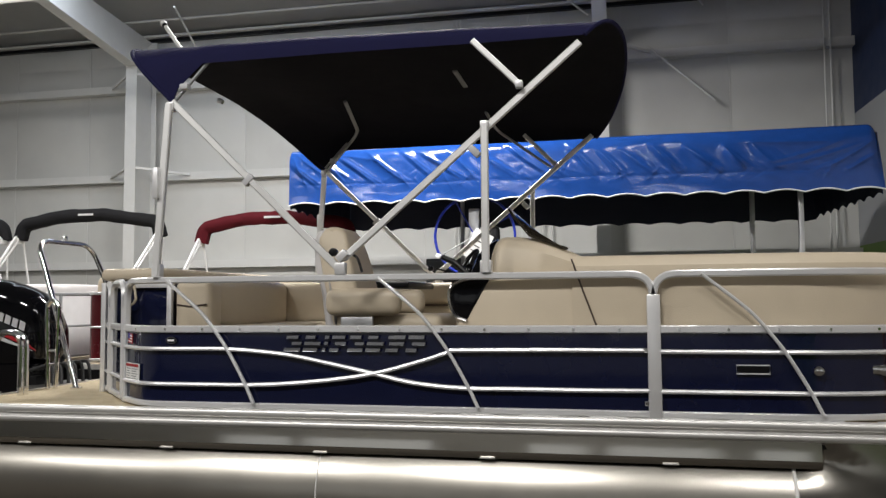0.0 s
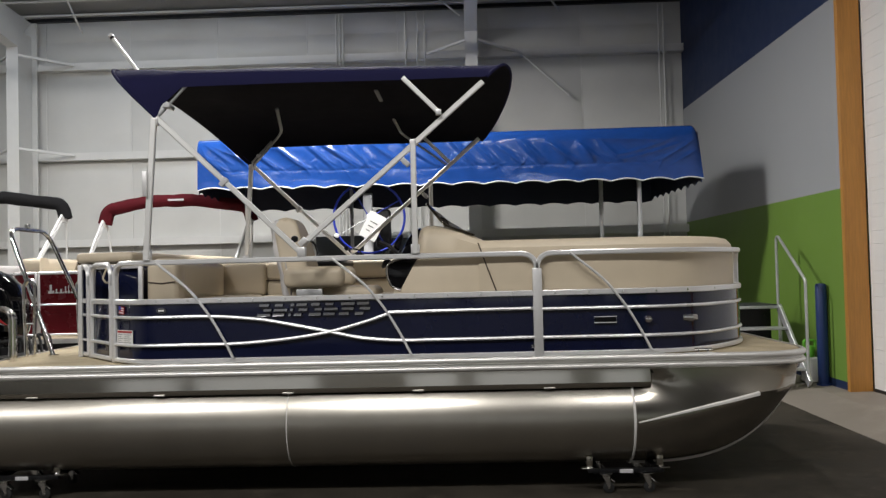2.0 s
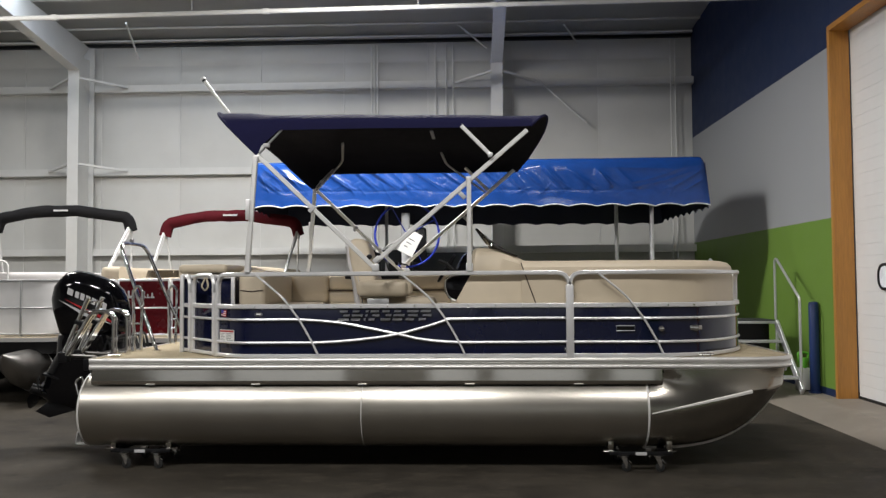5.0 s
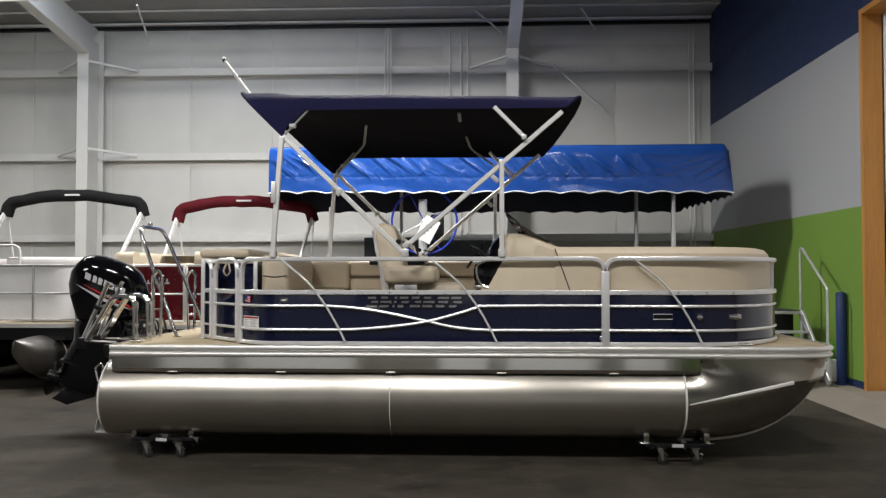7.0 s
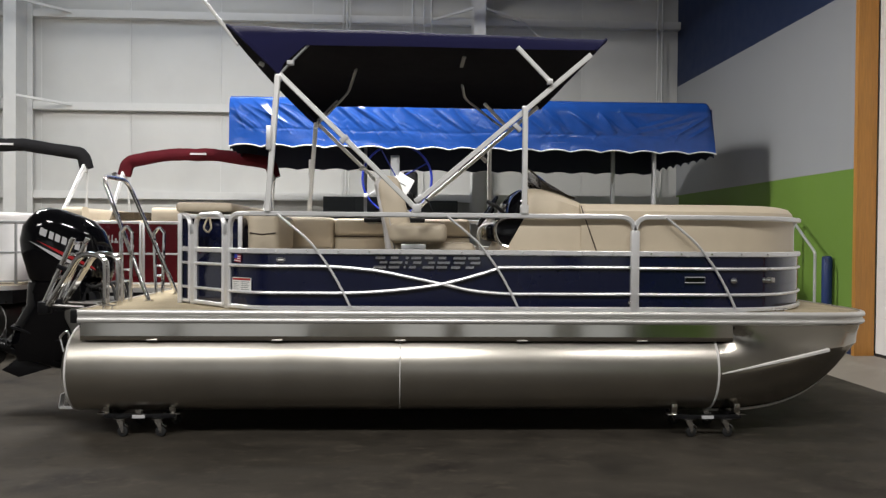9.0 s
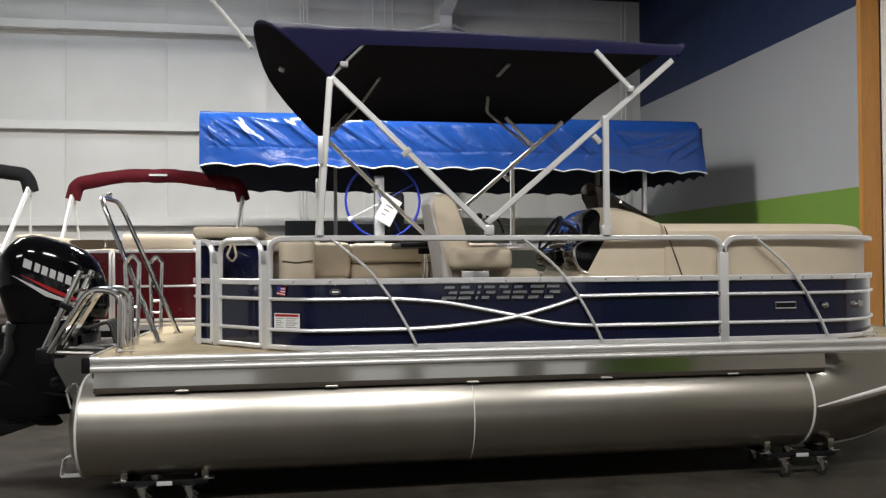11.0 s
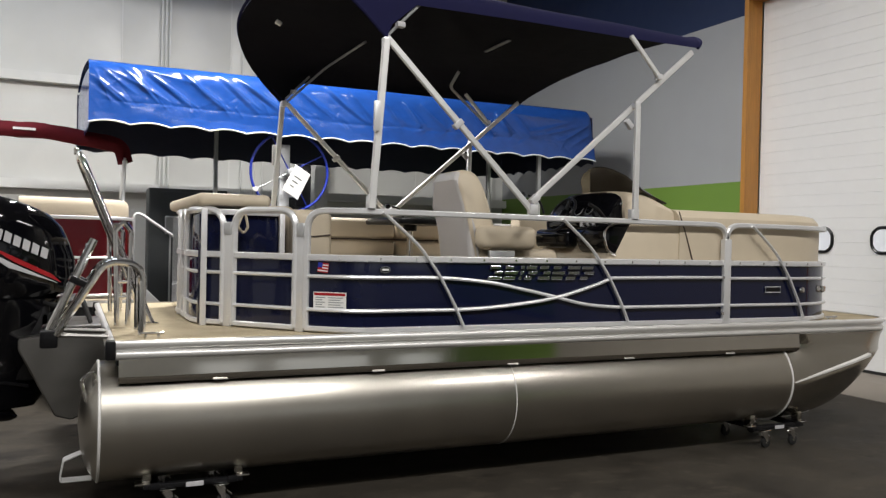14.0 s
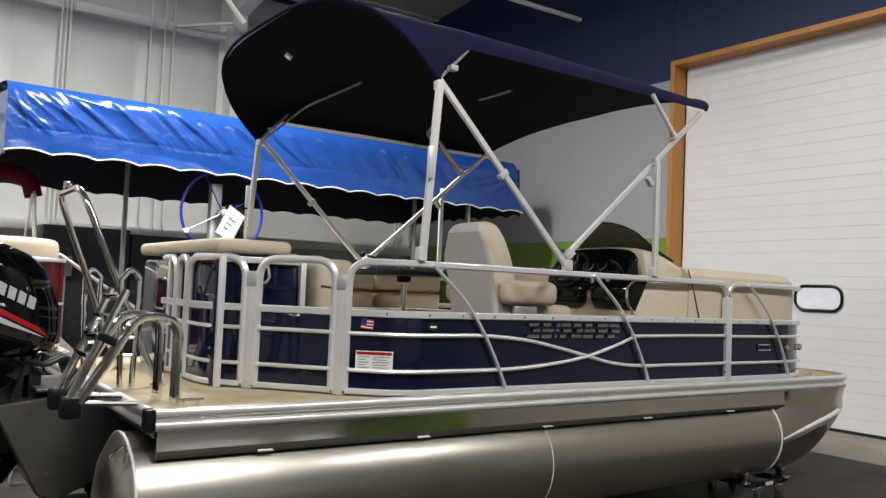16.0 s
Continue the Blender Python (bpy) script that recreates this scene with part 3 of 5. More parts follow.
    # splash bracket at the stern
    b = bar(rounded([(x0 - 0.04, yc - side * -0.06, 0.27), (x0 - 0.17, yc + side * 0.06, 0.22), (x0 - 0.19, yc + side * 0.06, 0.10), (x0 - 0.02, yc + side * 0.06, 0.10)], 0.02), 0.09, 0.008)
    part("stern_bracket", b, M_RAIL, t)
    part("tow_loop", tube(rounded([(x0 - 0.06, yc - side * 0.2, 0.60), (x0 - 0.09, yc - side * 0.2, 0.72), (x0 - 0.02, yc - side * 0.2, 0.78), (x0 - 0.02, yc - side * 0.2, 0.62)], 0.04), 0.009, 8), M_CHROME, t)
    return t


pontoon(0.275, 1)
pontoon(WID - 0.275, -1)
for x in [AFT + 0.2 + 0.41 * i for i in range(15)]:
    part("cross_member", box(x, x + 0.06, 0.06, WID - 0.06, 0.715, 0.798), M_SKIRT, boat, smooth=False)

# fence panels: plan lines from the near gate post
FENCE_A = rounded([(0.17, 0, 0), (-2.86, 0, 0), (-3.118, 0.214, 0)], [0.4], 12)
FENCE_G = [Vector((-3.176, 0.276, 0)), Vector((-3.498, 0.630, 0))]
FENCE_C = rounded([(-3.558, 0.694, 0), (-3.72, 0.87, 0), (-3.72, 1.22, 0)], [0.3], 8)
FENCE_B = spline([(0.172, 0, 0), (0.5, 0, 0), (0.82, 0, 0), (1.08, 0.018, 0), (1.32, 0.095, 0), (1.51, 0.225, 0), (1.76, 0.51, 0), (1.92, 0.80, 0), (1.98, 1.05, 0)], 6)
FENCE_S = [Vector((-3.72, 1.26, 0)), Vector((-3.72, WID - 1.26, 0))]
FENCE_F = [Vector((1.985, 1.08, 0)), Vector((1.985, WID - 1.08, 0))]
ZT, ZM, Z1, Z2, ZB = 1.71, 1.413, 1.294, 1.083, 0.962


def densify(line, step=0.1):
    out = []
    for a, c in zip(line, line[1:]):
        k = max(1, int((c - a).length / step))
        out += [a + (c - a) * i / k for i in range(k)]
    return out + [line[-1]]


def at(line, z, dy=0.0):
    return [Vector((p.x, p.y + dy, z)) for p in line]


def fence_panel(line, flip, skin=True, rails=True, bend=0.13, label="navy fence panel in an aluminium frame"):
    f = (lambda L: [Vector((p[0], WID - p[1], p[2])) for p in L]) if flip else (lambda L: L)
    L = densify(line)
    first, last = L[0], L[-1]
    loop = [Vector((first.x, first.y, ZB))] + at(L, ZT) + [Vector((last.x, last.y, ZB))]
    # rounded upper corners
    path = rounded([loop[0], loop[1], loop[2]], [bend])[:-1] if len(L) > 2 else []
    if len(L) > 2:
        d0, d1 = (L[1] - L[0]).normalized(), (L[-1] - L[-2]).normalized()
        body = [p for p in at(L, ZT) if (p - loop[1]).length > bend and (p - loop[-2]).length > bend]
        s = rounded([loop[0], loop[1], loop[1] + d0 * bend * 2], [bend])[:-1]
        e = rounded([loop[-2] - d1 * bend * 2, loop[-2], loop[-1]], [bend])[1:]
        path = s + body + e
    else:
        path = rounded(loop, [bend] * (len(loop) - 2))
    root = part("fence_panel", bar(f(path), 0.04, 0.04, 0.008), M_RAIL, boat, label)
    part("bottom_rail", bar(f(at(L, ZB)), 0.036, 0.034, 0.006, up=(0, 0, 1)), M_RAIL, root)
    part("middle_rail", bar(f(at(L, ZM)), 0.036, 0.042, 0.006, up=(0, 0, 1)), M_RAIL, root)
    if skin:
        part("skin", sweep(f(at(L, (ZB + ZM) / 2, 0.006)), [(-0.003, -0.22), (0.003, -0.22), (0.003, 0.22), (-0.003, 0.22)], up=(0, 0, 1)), M_NAVY, root, "glossy navy sheet")
    if rails:
        for z in (Z1, Z2):
            part("rail", tube(f(at(L, z, -0.014)), 0.0125, 8), M_RAIL, root)
    return root


main = fence_panel(FENCE_A, False, rails=False)
bowp = fence_panel(FENCE_B, False)
for line in (FENCE_G, FENCE_C):
    fence_panel(line, False)
for line in (FENCE_A, FENCE_B, FENCE_G, FENCE_C):
    fence_panel(line, True)
fence_panel(FENCE_S, False, skin=False)
fence_panel(FENCE_F, False)


def snap_y(x, line):
    for a, c in zip(line, line[1:]):
        if min(a.x, c.x) <= x <= max(a.x, c.x):
            return a.y + (c.y - a.y) * (x - a.x) / (c.x - a.x + 1e-9)
    return 0.0


def rail_on(pts, line, r=0.0125, dy=-0.016):
    return tube([(p[0], snap_y(p[0], line) + dy, p[1]) for p in pts], r, 8)


def flat(pts):
    return [(p.x, p.z) for p in spline([(a, 0, c) for a, c in pts])]


WAVE1 = [(-3.115, Z1), (-2.9, Z1), (-2.6, Z1), (-2.28, 1.293), (-1.93, 1.264), (-1.66, 1.215), (-1.395, 1.160), (-1.15, 1.108), (-0.87, 1.084), (-0.6, Z2), (-0.2, Z2), (0.14, Z2 + 0.003)]
WAVE2 = [(-3.115, Z2), (-2.9, Z2), (-2.5, Z2), (-2.08, 1.086), (-1.72, 1.112), (-1.395, 1.158), (-1.1, 1.235), (-0.945, 1.286)]
part("wave_rail", rail_on(flat(WAVE1), FENCE_A), M_RAIL, main)
part("wave_rail", rail_on(flat(WAVE2), FENCE_A, dy=-0.018), M_RAIL, main)
part("rail", rail_on([(-0.945, Z1), (-0.4, Z1 + 0.005), (0.14, Z1 + 0.006)], FENCE_A), M_RAIL, main)
ARC = [(-0.022, 1.708), (0.205, 1.52), (0.31, 1.398), (0.395, 1.279), (0.495, 1.105), (0.557, 0.978)]
for x, host, line in ((-2.677, main, FENCE_A), (-1.338, main, FENCE_A), (0.44, bowp, FENCE_B)):
    pts = flat([(x + a, z) for a, z in ARC])
    part("swoosh_bar", bar([(p[0], snap_y(p[0], line) - 0.03, p[1]) for p in pts], 0.026, 0.018, 0.006), M_RAIL, host, "curved aluminium accent bar")
# rivets on the middle rail
for i in range(13):
    x = -2.95 + i * 0.245
    if abs(x - 0.17) > 0.1:
        part("rivet", disc((x, snap_y(x, FENCE_A) - 0.02, ZM), (0, 1, 0), 0.007, 0.006, 10), M_CHROME, main)
for i in range(6):
    x = 0.3 + i * 0.25
    part("rivet", disc((x, snap_y(x, FENCE_B) - 0.021, ZM), (0, 1, 0), 0.007, 0.006, 10), M_CHROME, bowp)
# posts between the panels
for y in (0.0, WID):
    part("gate_post", box(0.136, 0.206, y - 0.027, y + 0.027, ZB - 0.03, ZT - 0.11, 0.008), M_RAIL, boat)
for x, y in ((-3.147, 0.245), (-3.528, 0.662)):
    for yy, turn in ((y, 132), (WID - y, 48)):
        at_post = pose(x, yy, 0, 0, 0, turn)
        post = part("corner_post", moved(box(-0.034, 0.034, -0.012, 0.012, ZB - 0.025, 1.63, 0.004), at_post), M_RAIL, boat, "flat aluminium hinge post")
        part("hinge", moved(box(-0.028, 0.028, -0.021, 0.021, 1.545, 1.63, 0.006), at_post), M_GALV, post)
for z in (1.30, 1.02):
    part("hinge", box(0.115, 0.14, -0.03, -0.018, z - 0.012, z + 0.012, 0.003, 1), M_CHROME, boat)
# spacers under the fence and cleats
for i in range(12):
    x = -2.7 + i * 0.36
    part("fence_foot", box(x, x + 0.2, -0.012, 0.02, DK + 0.001, ZB - 0.017), M_RAIL, boat, smooth=False)


def cleat(x, y, z):
    b = tube([(x - 0.065, y, z + 0.032), (x + 0.065, y, z + 0.032)], 0.008, 8)
    for dx in (-0.035, 0.035):
        tube([(x + dx, y, z), (x + dx, y, z + 0.032)], 0.008, 8, bm=b)
    part("cleat", b, M_CHROME, boat, "small chrome mooring cleat")


cleat(-4.05, 0.09, DK)
cleat(1.39, 0.03, DK)

# emblems: silver shapes where the make is written
y = -0.012
ws = [0.105, 0.105, 0.03, 0.095, 0.095, 0.105, 0.105, 0.11]
x = -1.93
for n_, w in enumerate(ws):
    for k, (z0, z1) in enumerate(((1.283, 1.305), (1.319, 1.341), (1.355, 1.378))):
        cut = ((n_ * 5 + k * 3) % 4) * 0.13 * w
        b = box(x + (cut if k == 1 else 0), x + w - (cut if k != 1 else 0), y - 0.010, y, z0, z1, 0.003, 1)
        for v in b.verts:
            v.co.x += (v.co.z - 1.33) * 0.25
        part("emblem_bar", b, M_SILVER, main, "raised silver emblem bar", smooth=False)
    x += w + 0.014
part("badge", moved(disc((0, 0, 0), (0, 1, 0), 0.034, 0.008, 24), pose(-2.67, -0.006, 1.345) @ Matrix.Diagonal((1.1, 1, 0.62, 1))), M_SILVER, main, "small oval silver badge")
part("badge_face", moved(disc((0, 0, 0), (0, 1, 0), 0.029, 0.010, 24), pose(-2.67, -0.007, 1.345) @ Matrix.Diagonal((1.1, 1, 0.58, 1))), M_BLACK, main)
part("badge_bar", box(-2.692, -2.648, -0.0145, -0.010, 1.339, 1.351), M_WHITE, main, smooth=False)
yl = snap_y(-3.035, FENCE_A)
fl = moved(box(-0.035, 0.035, -0.003, 0.003, -0.03, 0.03), pose(-3.035, yl - 0.014, 1.35, 0, 6, -38))
flag = part("sticker", fl, M_RED, main, "small flag sticker", smooth=False)
part("sticker_corner", moved(box(-0.035, -0.005, -0.005, 0.0, 0.0, 0.03), pose(-3.035, yl - 0.014, 1.35, 0, 6, -38)), M_BLUEWHEEL, main, smooth=False)
for k in range(3):
    part("sticker_stripe", moved(box(-0.035 + 0.032 * (k > 0), 0.035, -0.005, -0.001, -0.022 + 0.018 * k, -0.015 + 0.018 * k), pose(-3.035, yl - 0.014, 1.35, 0, 6, -38)), M_WHITE, main, smooth=False)
yl = snap_y(-2.99, FENCE_A)
base = pose(-2.995, yl - 0.006, 1.142, 0, 0, -37) @ Matrix.Diagonal((1.5, 1, 1, 1))
part("warning_label", moved(box(-0.072, 0.072, -0.006, 0.0, -0.055, 0.055), base), M_WHITE, main, "white warning label with a red heading", smooth=False)
part("label_heading", moved(box(-0.068, 0.068, -0.008, -0.004, 0.034, 0.050), base), M_RED, main, smooth=False)
for k in range(5):
    for a, c in ((-0.062, -0.02), (-0.005, 0.06)):
        part("label_line", moved(box(a, c - 0.012 * (k % 2), -0.0075, -0.004, 0.018 - 0.015 * k, 0.023 - 0.015 * k), base), M_GREY, main, smooth=False)
part("nameplate", box(0.59, 0.745, -0.012, -0.002, 1.185, 1.222, 0.004, 1), M_BLACKGLOSS, bowp, "small dark plate", smooth=False)
part("nameplate_rim", bar([(0.585, -0.012, 1.182), (0.75, -0.012, 1.182), (0.75, -0.012, 1.226), (0.585, -0.012, 1.226)], 0.007, 0.007, 0.001, True), M_RAIL, bowp)
for x, r in ((0.988, 0.027), (1.32, 0.03)):
    y = snap_y(x, FENCE_B)
    part("nav_light", disc((x, y - 0.015, 1.20), (0.25, 1, 0), r, 0.03, 20, 0.008), M_CHROME, bowp, "chrome fitting")
    if r > 0.028:
        part("nav_light", box(x - 0.058, x + 0.052, y - 0.024, y - 0.004, 1.178, 1.226, 0.008), M_CHROME, bowp, "chrome docking light")

# seats and console (fixed to the deck)
# stern storage with navy sides and a cushioned lid
stern = part("stern_locker", box(-3.70, -3.16, 0.80, 2.36, DK, 1.70, 0.02), M_NAVY, boat, "navy stern locker framed in aluminium")
part("lid_cushion", pillow(-3.72, -3.22, 0.78, 2.46, 1.735, 1.825, 0.04), M_VINYL, stern, "beige padded lid")
for x in (-3.675, -3.15):
    part("frame_post", box(x - 0.016, x + 0.022, 0.762, 0.794, DK, 1.72, 0.004), M_RAIL, stern)
part("frame_rail", box(-3.650, -3.169, 0.765, 0.793, 1.68, 1.718, 0.004), M_RAIL, stern)
part("back_roll", pillow(-3.22, -2.95, 1.15, 2.44, 1.62, 1.77, 0.06), M_VINYL, stern, "beige bolster")
part("strap", tube(rounded([(-3.42, 0.74, 1.70), (-3.46, 0.735, 1.60), (-3.42, 0.73, 1.55), (-3.39, 0.735, 1.60), (-3.41, 0.74, 1.70)], 0.03), 0.009, 8), M_VINYL, stern)
for y in (1.62,):
    part("frame_post", box(-3.74, -3.71, y - 0.015, y + 0.015, DK, 1.72, 0.004), M_RAIL, stern)

# rear and far side lounge
lounge = part("lounge_base", box(-3.08, -0.97, 1.78, WID - 0.06, DK, 1.28, 0.03), M_VINYL2, boat, "tan L-shaped lounge base")
part("lounge_base", box(-3.08, -2.5, 0.70, 1.77, DK, 1.28, 0.03), M_VINYL2, boat, "tan rear lounge base")
for x0, x1 in ((-2.45, -1.7), (-1.68, -0.98)):
    part("seat_cushion", pillow(x0, x1, 1.74, 2.32, 1.26, 1.39, 0.05), M_VINYL, lounge)
    for z0, z1 in ((1.36, 1.54), (1.535, 1.73)):
        part("back_cushion", pillow(x0, x1, 2.30, WID - 0.05, z0, z1, 0.05), M_VINYL, lounge)
part("piping", tube([(-2.45, 2.298, 1.537), (-0.98, 2.298, 1.537)], 0.007, 6), M_PIPING, lounge)
part("seat_cushion", pillow(-3.06, -2.47, 0.72, 2.3, 1.26, 1.40, 0.05), M_VINYL, lounge)
part("back_cushion", pillow(-3.08, -2.88, 0.90, 2.3, 1.38, 1.74, 0.06), M_VINYL, lounge)
part("back_cushion", pillow(-2.98, -2.45, 2.28, WID - 0.05, 1.38, 1.74, 0.06), M_VINYL, lounge)
part("arm_cushion", pillow(-3.075, -2.80, 0.70, 0.92, 1.25, 1.735, 0.06), M_VINYL, lounge)
part("piping", tube(rounded([(-3.05, 0.698, 1.56), (-2.94, 0.697, 1.545), (-2.82, 0.698, 1.56)], 0.1), 0.006, 6), M_PIPING, lounge)

# far gate
part("far_gate", bar(rounded([(-0.86, WID - 0.07, ZB), (-0.86, WID - 0.07, ZT - 0.03), (-0.24, WID - 0.07, ZT - 0.03), (-0.24, WID - 0.07, ZB)], [0.12, 0.12]), 0.036, 0.036, 0.008), M_RAIL, boat, "aluminium side gate frame")

# table
table = part("table_top", box(-2.08, -1.50, 1.25, 2.08, 1.668, 1.717, 0.012), M_BLACK, boat, "small table with a dark underside")
part("table_post", disc((-1.82, 1.66, 1.31), (0, 0, 1), 0.028, 0.74, 16), M_CHROME, table)
part("table_socket", disc((-1.82, 1.66, 1.65), (0, 0, 1), 0.06, 0.07, 16, 0.01), M_BLACK, table)

# captain's chair
def chair(dx=-0.062, dy=-0.27):
    root = part("captain_chair", pillow(-1.74, -1.02, 0.70, 1.24, 1.38, 1.535, 0.06), M_VINYL, boat, "beige captain's chair with folding armrests")
    back = [(-1.70, 1.33), (-1.76, 1.45), (-1.79, 1.65), (-1.83, 1.85), (-1.87, 2.03), (-1.85, 2.09), (-1.77, 2.11), (-1.68, 2.06), (-1.61, 1.82), (-1.56, 1.62), (-1.52, 1.44), (-1.53, 1.34)]
    b = prism([(p.x, p.z) for p in spline([(a, 0, c) for a, c in back + back[:1]], 4)[:-1]], "y", 0.72, 1.22)
    for v in b.verts:
        k = max(0.0, (v.co.z - 1.75) / 0.35)
        v.co.y = 0.97 + (v.co.y - 0.97) * (1 - 0.38 * k * k)
    bmesh.ops.bevel(b, geom=[e for e in b.edges if len(e.link_faces) == 2 and e.calc_face_angle(0) > 1.0], offset=0.045, segments=3, profile=0.5, affect="EDGES", clamp_overlap=True)
    part("backrest", b, M_VINYL, root)
    b = prism([(-1.73, 1.28), (-1.79, 1.45), (-1.815, 1.65), (-1.855, 1.85), (-1.895, 2.03), (-1.87, 2.09), (-1.82, 2.10), (-1.74, 1.65), (-1.66, 1.28)], "y", 0.712, 1.228)
    for v in b.verts:
        k = max(0.0, (v.co.z - 1.75) / 0.35)
        v.co.y = 0.97 + (v.co.y - 0.97) * (1 - 0.38 * k * k)
    bmesh.ops.bevel(b, geom=[e for e in b.edges if len(e.link_faces) == 2 and e.calc_face_angle(0) > 0.9], offset=0.03, segments=3, profile=0.5, affect="EDGES", clamp_overlap=True)
    part("back_shell", b, M_SHELL, root, "pale grey seat shell")
    for y0 in (0.60, 1.24):
        part("armrest", pillow(-1.76, -1.27, y0, y0 + 0.13, 1.525, 1.70, 0.06), M_VINYL, root)
        part("arm_bracket", box(-1.66, -1.45, y0 + 0.04, y0 + 0.07, 1.42, 1.52, 0.005), M_GALV, root)
    part("pedestal", disc((-1.5, 0.97, 1.12), (0, 0, 1), 0.06, 0.37, 16), M_GALV, root)
    part("seat_skirt", box(-1.74, -1.24, 0.72, 1.22, 1.22, 1.31, 0.02), M_VINYL2, root)
    for o in (root, *root.children):
        o.data.transform(Matrix.Translation((dx, dy, -0.045)))


chair()

# helm console
side = [(-0.955, 1.36), (-0.78, 1.690), (-0.15, 1.72), (-0.10, 1.36), (-0.14, DK), (-0.92, DK)]
helm = part("helm_console", prism(side, "y", 0.05, 1.02, 0.03, 3), M_VINYL, boat, "beige helm console with black dash")


def domed(profile, y0, y1, base, n=14):
    """A profile drawn along y whose top falls away in a curve at both ends."""
    rings = []
    for k in range(n + 1):
        u = 2 * k / n - 1
        h = 0.30 + 0.70 * (1 - abs(u) ** 3.2) ** 0.5
        rings.append([(x, (y0 + y1) / 2 + (y1 - y0) / 2 * math.sin(u * math.pi / 2), base + (z - base) * h) for x, z in profile])
    return loft(rings, True, True)


hood = [(p.x, p.z) for p in spline([(-0.70, 0, 1.66), (-0.725, 0, 1.80), (-0.715, 0, 1.90), (-0.66, 0, 1.955), (-0.46, 0, 1.935), (-0.30, 0, 1.87), (-0.18, 0, 1.80), (-0.15, 0, 1.66)], 3)]
part("dash_hood", domed(hood, 0.10, 1.02, 1.60), M_VINYL, helm, "beige dash hood")
dash = [(p.x, p.z) for p in spline([(-0.86, 0, 1.64), (-0.858, 0, 1.74), (-0.82, 0, 1.85), (-0.76, 0, 1.915), (-0.70, 0, 1.925), (-0.68, 0, 1.66)], 3)]
dashp = part("dash_panel", domed(dash, 0.14, 0.98, 1.60), M_BLACKGLOSS, helm, "gloss black dash")
for y, r in ((0.40, 0.040), (0.54, 0.048), (0.69, 0.040)):
    part("gauge_ring", tube([(-0.838 + 0.52 * r * d, y + r * c, 1.805 + 0.86 * r * d) for c, d in CIRC[24]], 0.005, 8, True), M_POD, dashp, "dark metal gauge bezel")
    part("gauge_face", disc((-0.836, y, 1.805), (-0.86, 0, 0.52), r, 0.012, 20), M_BLACKGLOSS, dashp)
for y in (0.30, 0.38, 0.46):
    part("switch", box(-0.868, -0.856, y, y + 0.03, 1.67, 1.71, 0.003, 1), M_DECAL, dashp, smooth=False)
pod_arc = [(p.x, p.z) for p in spline([(-0.72, 0, 1.70), (-0.86, 0, 1.692), (-0.945, 0, 1.65), (-0.955, 0, 1.57), (-0.92, 0, 1.49), (-0.855, 0, 1.46)], 5)]
side_pod = part("side_pod", prism(pod_arc, "y", 0.045, 0.40, 0.012, 2), M_BLACKGLOSS, helm, "gloss black control pod")
part("pod_rim", tube([(x, 0.040, z) for x, z in pod_arc[4:]], 0.010, 8), M_CHROME, side_pod, "polished edge")
part("lower_panel", pillow(-0.985, -0.86, 0.50, 0.97, 1.50, 1.65, 0.04), M_BLACKGLOSS, helm, "gloss black lower dash")
part("foot_tray", pillow(-1.05, -0.75, 0.12, 0.95, 1.27, 1.36, 0.03), M_VINYL2, helm)
# steering wheel
q = Matrix.Translation((-0.965, 0.60, 1.765)) @ Euler((0, radians(-58), 0)).to_matrix().to_4x4()
b = tube([q @ Vector((0.150 * c, 0.150 * s, 0)) for c, s in CIRC[32]], 0.012, 10, True)
for a in (0, 2.1, 4.2):
    bar([q @ Vector((0.03 * math.cos(a), 0.03 * math.sin(a), -0.02)), q @ Vector((0.150 * math.cos(a), 0.150 * math.sin(a), 0))], 0.028, 0.012, bm=b)
part("steering_wheel", b, M_BLACK, helm, "black steering wheel")
part("steering_hub", moved(disc((0, 0, -0.02), (0, 0, 1), 0.055, 0.05, 20, 0.01), q), M_BLACKGLOSS, helm)
part("throttle", tube(rounded([(-0.86, 0.16, 1.72), (-0.95, 0.15, 1.80), (-1.02, 0.15, 1.83)], 0.04), 0.016, 8), M_BLACK, helm)
# windscreen
rings = []
for k in range(9):
    u = k / 8
    y = 0.17 + 0.80 * u
    arch = math.sin(math.pi * u) ** 0.55
    rings.append([(-0.51 - 0.17 * arch, y, 1.94 + 0.21 * arch), (-0.50 - 0.17 * arch, y, 1.95 + 0.21 * arch), (-0.36 + 0.08 * (1 - arch), y, 1.87), (-0.37 + 0.08 * (1 - arch), y, 1.86)])
part("windscreen", loft(rings, True, True), M_TINT, helm, "smoked wrap windscreen")

# bow lounges
def bow_seat(y0, y1, inner):
    root = part("bow_lounge", box(-0.08, 1.22, y0 + inner, y1 + inner, DK, 1.26, 0.03), M_VINYL2, boat, "beige bow lounge with high bolsters")
    part("seat_cushion", pillow(-0.05, 1.20, y0 + inner + 0.02, y1 + inner, 1.24, 1.38, 0.05), M_VINYL, root)
    return root


bl = bow_seat(0.10, 0.72, 0.12)
bl2 = bow_seat(WID - 0.72, WID - 0.10, -0.12)


def bolster(flip):
    line = spline([(-0.26, 0.15, 0), (0.3, 0.15, 0), (0.78, 0.15, 0), (1.04, 0.17, 0), (1.25, 0.235, 0), (1.42, 0.345, 0), (1.64, 0.60, 0), (1.78, 0.86, 0), (1.83, 1.05, 0)], 6)
    prof = [(-0.085, 1.30), (0.105, 1.30), (0.112, 1.66), (0.10, 1.76), (0.06, 1.805), (0.0, 1.82), (-0.05, 1.80), (-0.085, 1.74)]
